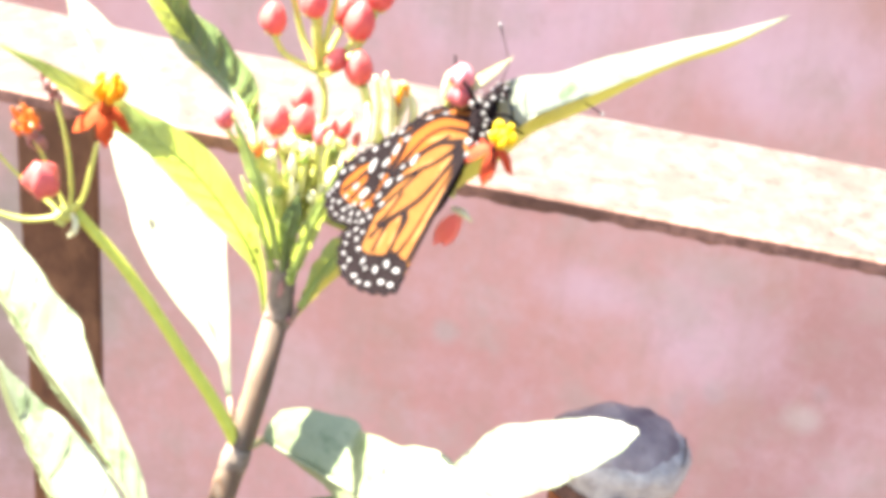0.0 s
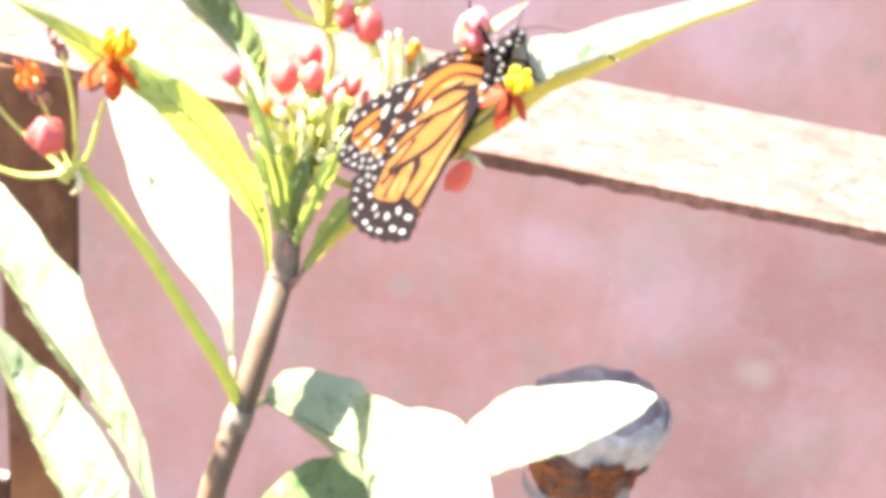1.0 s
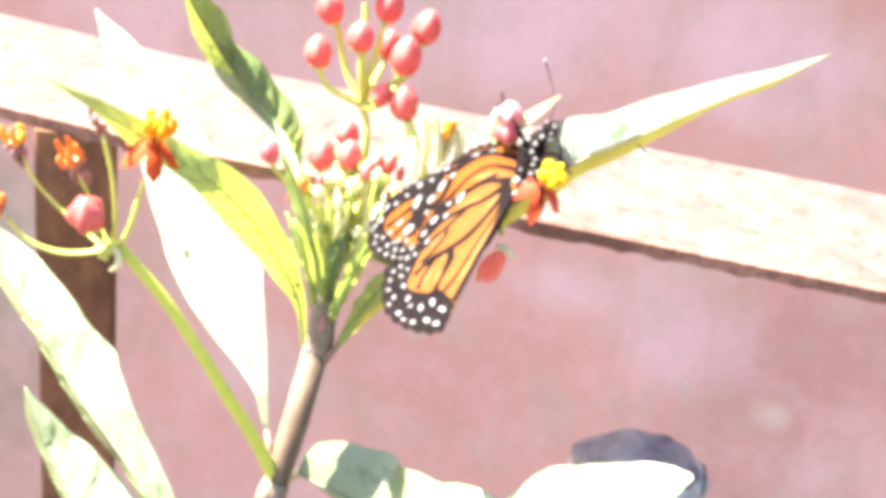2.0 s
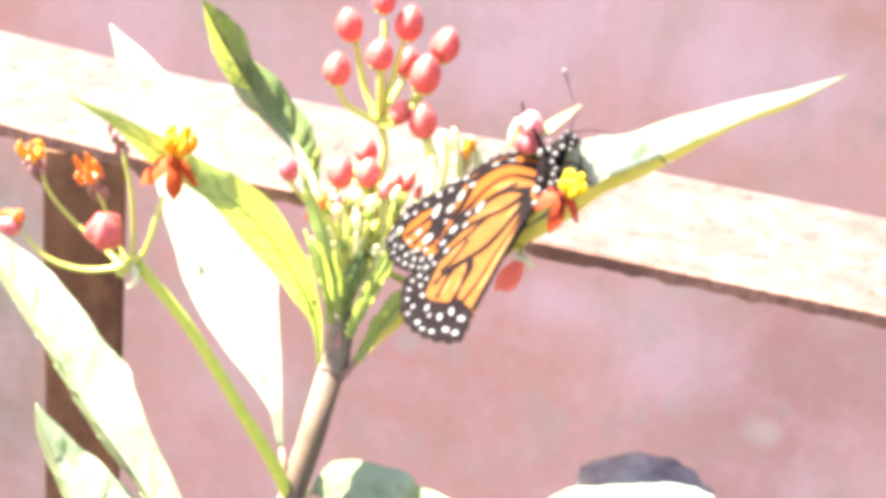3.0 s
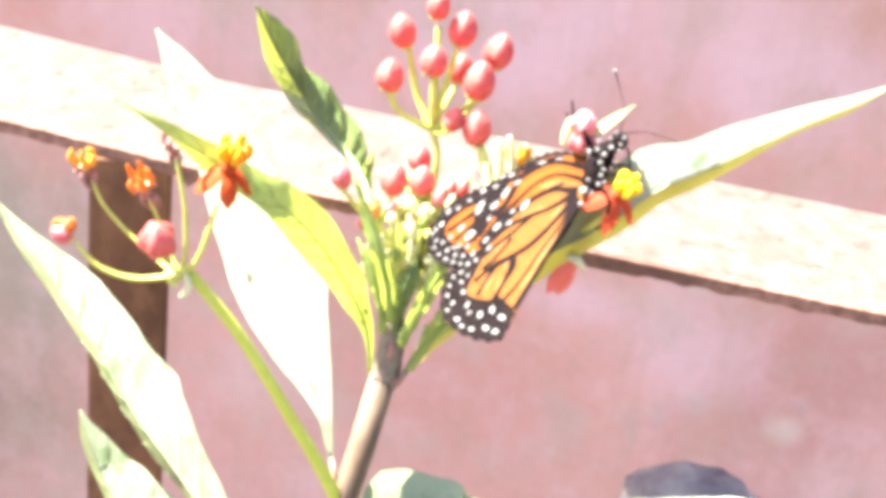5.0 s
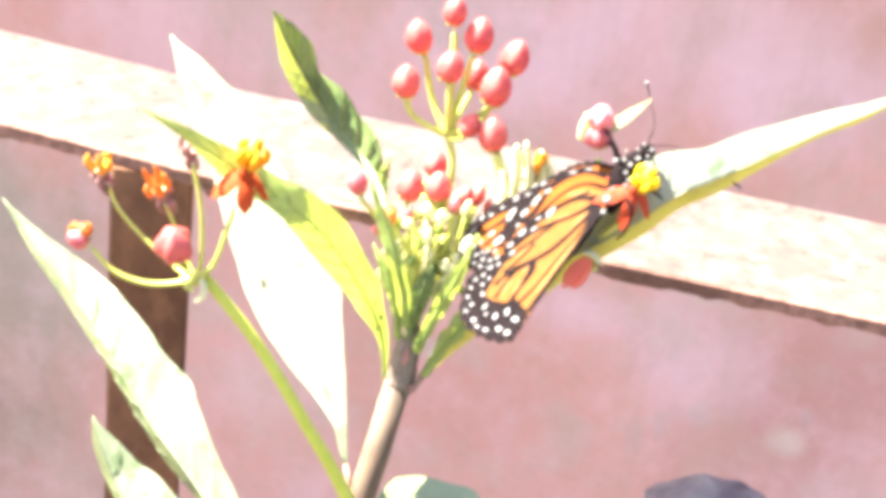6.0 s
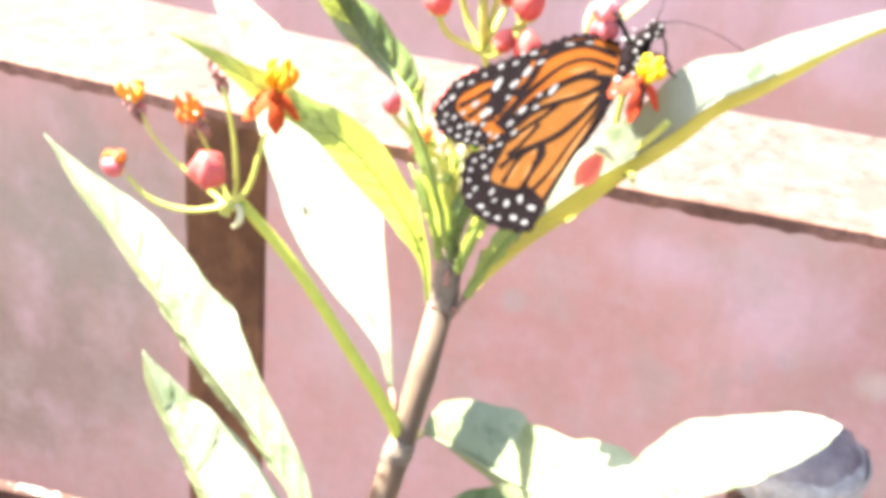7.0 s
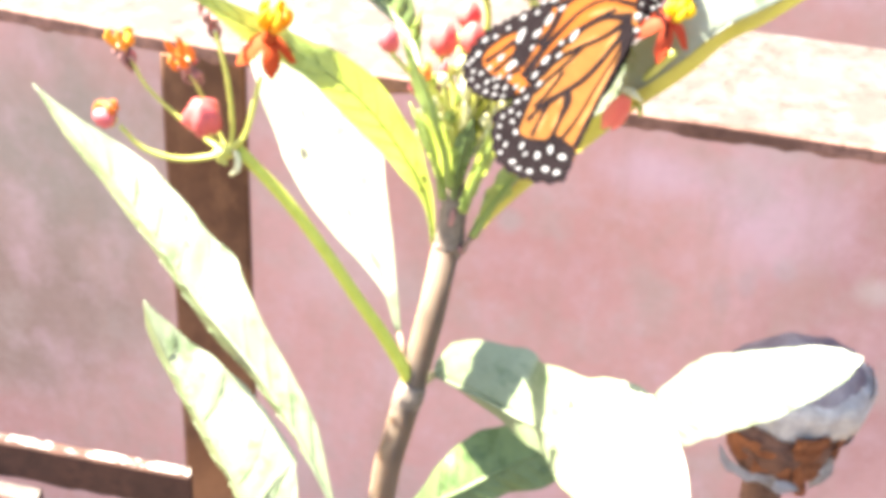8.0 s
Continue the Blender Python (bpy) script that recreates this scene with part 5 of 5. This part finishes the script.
FORE_SPOTS = [(-196, 29, 8.3, 6, 40), (-202, -2, 19.6, 7.5, 60), (-171, 34, 8.2, 4, 29), (-151, 20, 17.0, 6.5, 48), (-173, -1, 13.8, 6, 41), (-140, 51, 10.4, 4, 16), (-128, 36, 10.3, 4.5, 29), (-158, 50, 7.5, 4, 21), (-79, 66, 12.1, 3, 5), (-46, 68, 9.9, 2.6, 0), (-221, -50, 17.0, 8, 36), (-239, -35, 10.0, 5, 36), (-266, -2, 8.9, 5.5, 45), (-279, -24, 8.9, 6, 45), (-298, -40, 5.0, 4, 53), (-289, -53, 5.3, 4, 41), (-293, -66, 4.9, 4, 45), (-283, -80, 5.1, 4, 29), (-269, -90, 5.9, 4, 21), (-254, -97, 5.6, 4, 10), (-239, -101, 5.6, 3.5, 10), (-275, -58, 6.5, 4, 40), (-266, -74, 6.5, 4, 40), (-250, -84, 6.9, 4, 45), (-234, -87, 6.9, 4, 45), (-260, -50, 6.9, 4, 45), (-243, -68, 6.9, 4, 45), (-226, -70, 6.9, 4.5, 45), (-290, -33, 6.0, 4, 53), (-253, -70, 4.9, 3.5, 45), (-215, -87, 6.4, 4, 41), (-183, -24, 7.9, 4, 45), (-246, 2, 7.2, 4, 29), (-223, 14, 6.2, 4, 29)]


def build_butterfly():
    fo, ho, black, white = wing_materials()
    b = tagged(new("butterfly"), "orange and black butterfly with white spots feeding on a flower", "butterfly")
    pale = simple("pale_orange_cell", (0.165, 0.070, 0.018), (0.225, 0.102, 0.034), 400, 0.7, share=0.15, through_colour=(0.55, 0.25, 0.06), spec=0.1)
    near = lambda x, y: 0.6 * (x * x + y * y)
    far = lambda x, y: -0.0006 + 0.6 * (x * x + y * y)
    hind = wing(b, "hindwing", HIND, HIND_BLACK, HIND_VEINS, HIND_SPOTS, HIND_CELLS, (ho, black, white, pale), near, "pale orange hindwing with black veins")
    fore = wing(b, "forewing", FORE, FORE_BLACK, FORE_VEINS, FORE_SPOTS, (), (fo, black, white, pale), far, "orange forewing with a black, white-spotted tip")
    hind2 = wing(b, "hindwing", HIND, HIND_BLACK, HIND_VEINS, (), (), (ho, black, white, pale), near)
    fore2 = wing(b, "forewing", FORE, FORE_BLACK, FORE_VEINS, (), (), (fo, black, white, pale), far)
    # body, in the same plan units
    u = lambda x, y, z=0.0: Vector((x * U, y * U, z))
    bm = bmesh.new()
    tube(bm, [u(56, 88, -0.0005), u(40, 74, -0.0005), u(26, 48, -0.0008), u(18, 14, -0.0010), u(6, -18, -0.0015)], [0.0010, 0.0020, 0.0023, 0.0019, 0.0010], 20, 12, 0.12, 3)
    part("thorax", bm, black, b, "black hairy thorax with white dots", True)
    bm = bmesh.new()
    tube(bm, [u(-10, -8, -0.002), u(-34, -44, -0.0032), u(-64, -98, -0.0042), u(-94, -142, -0.0047)], [0.0016, 0.0023, 0.0020, 0.0008], 20, 10, 0.05, 4)
    part("abdomen", bm, black, b)
    bm = bmesh.new()
    bmesh.ops.create_icosphere(bm, subdivisions=3, radius=0.0016)
    for v in bm.verts:
        v.co = u(60, 92, -0.0005) + v.co
    part("head", bm, black, b, "black head with white dots")
    for x, y, r in ((54, 104, 3.2), (68, 96, 3.8), (62, 84, 3.0), (44, 94, 3.0), (46, 78, 4.6), (34, 66, 4.4), (22, 74, 4.0), (8, 70, 5.0), (28, 52, 4.0), (34, 40, 3.6), (30, 30, 4.0), (36, 18, 3.6), (26, 14, 4.4),
                    (2, 2, 8.0), (16, 0, 3.2), (-2, -20, 5.0), (8, 22, 3.0), (60, 74, 2.8), (24, 88, 3.0)):
        bm = bmesh.new()
        sp = bmesh.ops.create_icosphere(bm, subdivisions=1, radius=r * U)
        for v in sp["verts"]:
            v.co = Vector((v.co.x, v.co.y, v.co.z * 0.5)) + u(x, y, 0.0019 if abs(x - 20) < 34 and y > 8 else 0.0014)
        part("white_dot", bm, white, b)
    for pts in ([u(60, 108, 0), u(72, 145, -0.004), u(66, 190, -0.009), u(58, 226, -0.012)], [u(64, 104, 0), u(112, 110, -0.003), u(180, 92, -0.006), u(240, 56, -0.008)]):
        bm = bmesh.new()
        tube(bm, pts, [0.00011, 0.00007, 0.00007, 0.00008, 0.00022], 26, 6)
        ant = part("antenna", bm, black, b)
        bm = bmesh.new()
        bmesh.ops.create_icosphere(bm, subdivisions=2, radius=0.00034)
        for v in bm.verts:
            v.co += pts[-1]
        part("antenna_tip", bm, white, ant, "pale antenna tip")
    for pts in ([u(30, 40, 0.001), u(58, 30, 0.003), u(84, 22, 0.002), u(98, 16, -0.001)], [u(24, 20, 0.001), u(44, -10, 0.003), u(40, -44, 0.001), u(30, -62, -0.002)],
                [u(20, 66, 0.001), u(0, 100, 0.002), u(-18, 128, 0.0), u(-22, 160, -0.003)], [u(40, 50, 0.0), u(70, 48, 0.001), u(92, 30, -0.002)],
                [u(14, 60, 0.0), u(4, 92, 0.0), u(-14, 110, -0.002), u(-30, 140, -0.004)]):
        bm = bmesh.new()
        tube(bm, pts, [0.00035, 0.00032, 0.00028, 0.0002], 16, 6)
        part("leg", bm, black, b)
    bm = bmesh.new()
    tube(bm, [u(60, 94, 0.001), u(74, 72, 0.003), u(78, 44, 0.001), u(70, 22, -0.002)], [0.00022, 0.0002, 0.00018], 14, 6)
    part("proboscis", bm, black, b)
    return b, fore, hind, fore2, hind2


build_wall()
build_ground()
build_fence()
build_finial()
milkweed, feeding = build_plant()
butterfly, fore_near, hind_near, fore_far, hind_far = build_butterfly()


# ---------------------------------------------------------------- what moves
SWAY = [  # seconds, and how far the stem's head has swung
    (0, -0.0005, -0.0030, -0.0010),
    (0.2, 0.0022, -0.0023, -0.0003),
    (0.5, 0.0021, -0.0032, -0.0001),
    (0.8, 0.0015, 0.0000, -0.0014),
    (1, 0.0034, -0.0026, 0.0006),
    (1.2, 0.0031, 0.0000, -0.0020),
    (1.5, -0.0006, -0.0004, -0.0006),
    (1.8, 0.0012, -0.0001, -0.0012),
    (2, 0.0014, -0.0005, -0.0026),
    (2.2, 0.0008, 0.0005, -0.0020),
    (3.3, 0.0025, -0.0002, -0.0007),
    (3.5, 0.0013, -0.0004, -0.0004),
    (4, 0.0036, 0.0004, -0.0012),
    (4.2, 0.0019, 0.0008, -0.0017),
    (4.5, 0.0023, 0.0004, -0.0002),
    (5.8, 0.0001, -0.0004, -0.0004),
    (6, -0.0007, 0.0014, -0.0000),
    (6.2, -0.0018, 0.0002, 0.0009),
    (6.5, 0.0003, 0.0008, 0.0004),
    (6.8, -0.0052, 0.0014, 0.0030),
    (7, -0.0097, 0.0020, 0.0038),
    (7.2, -0.0037, 0.0021, 0.0001),
    (7.3, 0.0007, 0.0004, 0.0015),
    (7.5, 0.0041, -0.0014, 0.0022),
    (7.7, -0.0006, -0.0008, 0.0019),
    (7.8, -0.0029, -0.0003, 0.0017),
    (8, -0.0058, 0.0036, 0.0015),
]
NOD = [  # seconds, and how far the feeding flower nods besides
    (0, 0.0019, -0.0019, -0.0031),
    (0.2, 0.0022, -0.0011, -0.0019),
    (0.5, 0.0031, -0.0033, -0.0052),
    (0.8, 0.0019, -0.0015, -0.0023),
    (1, 0.0011, -0.0003, -0.0004),
    (1.2, 0.0019, -0.0010, -0.0015),
    (1.5, -0.0000, -0.0010, -0.0016),
    (1.8, 0.0004, -0.0014, -0.0023),
    (2, 0.0007, -0.0018, -0.0028),
    (2.2, 0.0006, -0.0015, -0.0024),
    (3.3, 0.0001, -0.0002, -0.0004),
    (3.5, -0.0000, -0.0000, 0.0000),
    (4, 0.0010, -0.0002, -0.0003),
    (4.2, 0.0028, -0.0006, -0.0007),
    (4.5, -0.0003, -0.0002, -0.0003),
    (5.8, -0.0014, 0.0013, 0.0021),
    (6, -0.0015, 0.0016, 0.0026),
    (6.2, 0.0003, 0.0009, 0.0014),
    (6.5, -0.0020, 0.0010, 0.0017),
    (6.8, -0.0053, 0.0027, 0.0044),
    (7, -0.0078, 0.0030, 0.0050),
    (7.2, -0.0031, 0.0012, 0.0019),
    (7.3, -0.0014, 0.0008, 0.0012),
    (7.5, 0.0019, -0.0002, -0.0004),
    (7.7, 0.0022, 0.0000, -0.0002),
    (7.8, -0.0083, 0.0028, 0.0044),
    (8, -0.0030, 0.0024, 0.0034),
]
BUTTERFLY_SEAT = Matrix.Translation(Vector((0.0283, -0.0100, 0.9507)) * SIZE) @ pose(0, 0, 0, 57.96, -7.15, 2.25)
LEAN = [  # seconds, how far the butterfly leans about its wing roots, in degrees, and how far it has stepped aside and up
    (0.0, 0, 0, 0), (4.5, 0, 0, 0), (5.8, -6.7, -0.0007, -0.0018), (6.0, -6.7, -0.0002, -0.0031), (6.2, -6.7, 0, -0.0015), (6.5, -6.7, -0.0007, 0), (6.7, -6.5, -0.0004, 0), (7.0, -5, 0.0007, -0.0006),
    (7.3, -2, 0, -0.0004), (7.5, -1, -0.0014, -0.0006), (7.7, 0, -0.0008, 0), (8.0, 0, -0.0006, 0)]
WINGS = [  # seconds, the forewing drawn down, both turned back about the body, and both swung up behind, in degrees
    (0.0, 5, 31, 0), (0.5, 5, 31, 0), (1.0, 5, 33, 0), (1.5, 5, 32, 0), (2.0, 5, 32, 0), (3.5, 5, 33, 0), (4.0, 5, 33, 0), (4.5, 5, 32, 0), (5.8, 5, 40, 0), (6.0, 5, 43, 0), (6.2, 5, 38, 0), (6.5, 5, 34.5, 0.7), (6.7, 5, 33, 0.7),
    (6.8, 4, 13, 0), (6.9, 4, 6, -0.5), (7.0, 4, 4, -0.7), (7.1, 4, 14, 0), (7.2, 5, 26, 0), (7.3, 5, 36, -2), (7.5, 5, 46, -1), (7.6, 5, 40, -1), (7.7, 5, 27, -1), (7.8, 3, 14, -1), (7.9, 3, 14, -1.5), (8.0, 3, 20, -2)]
FOOT = Vector((-0.032, -0.020, GROUND)) * SIZE


def swung(dx, dy, dz):
    h = 1.32 * SIZE
    return Matrix.Translation(FOOT + Vector((0, 0, dz))) @ pose(0, 0, 0, math.degrees(-dy / h), math.degrees(dx / h), 0)


def lean(t):
    a, b = next((p, q) for p, q in zip(LEAN, LEAN[1:]) if t <= q[0])
    roll, dx, dy = (u + (v - u) * (t - a[0]) / (b[0] - a[0]) for u, v in zip(a[1:], b[1:]))
    return pose(dx, dy, 0, 0, 0, roll)


def motions():
    home = Matrix.Translation(FOOT).inverted()
    walk(milkweed, [(t, swung(*d)) for t, *d in SWAY])
    walk(butterfly, [(t, swung(*d) @ home @ Matrix.Translation(e) @ BUTTERFLY_SEAT @ lean(t)) for (t, *d), (_, *e) in zip(SWAY, NOD)])
    for ob in feeding:
        walk(ob, [(t, Matrix.Translation(e)) for t, *e in NOD])
    axis = Vector((0.46, 0.89, 0)).normalized()
    for ob, gap, more in ((fore_near, 0.0, 0), (fore_far, -0.0016, 4), (hind_near, 0.0010, -2), (hind_far, -0.0024, 3)):
        fore = 1.0 if ob in (fore_near, fore_far) else -0.25
        walk(ob, [(t, Matrix.Translation((0, 0, gap)) @ pose(0, 0, 0, 0, 0, turn * fore + swing) @ Matrix.Rotation(radians(-fold - more), 4, axis)) for t, turn, fold, swing in WINGS])


motions()
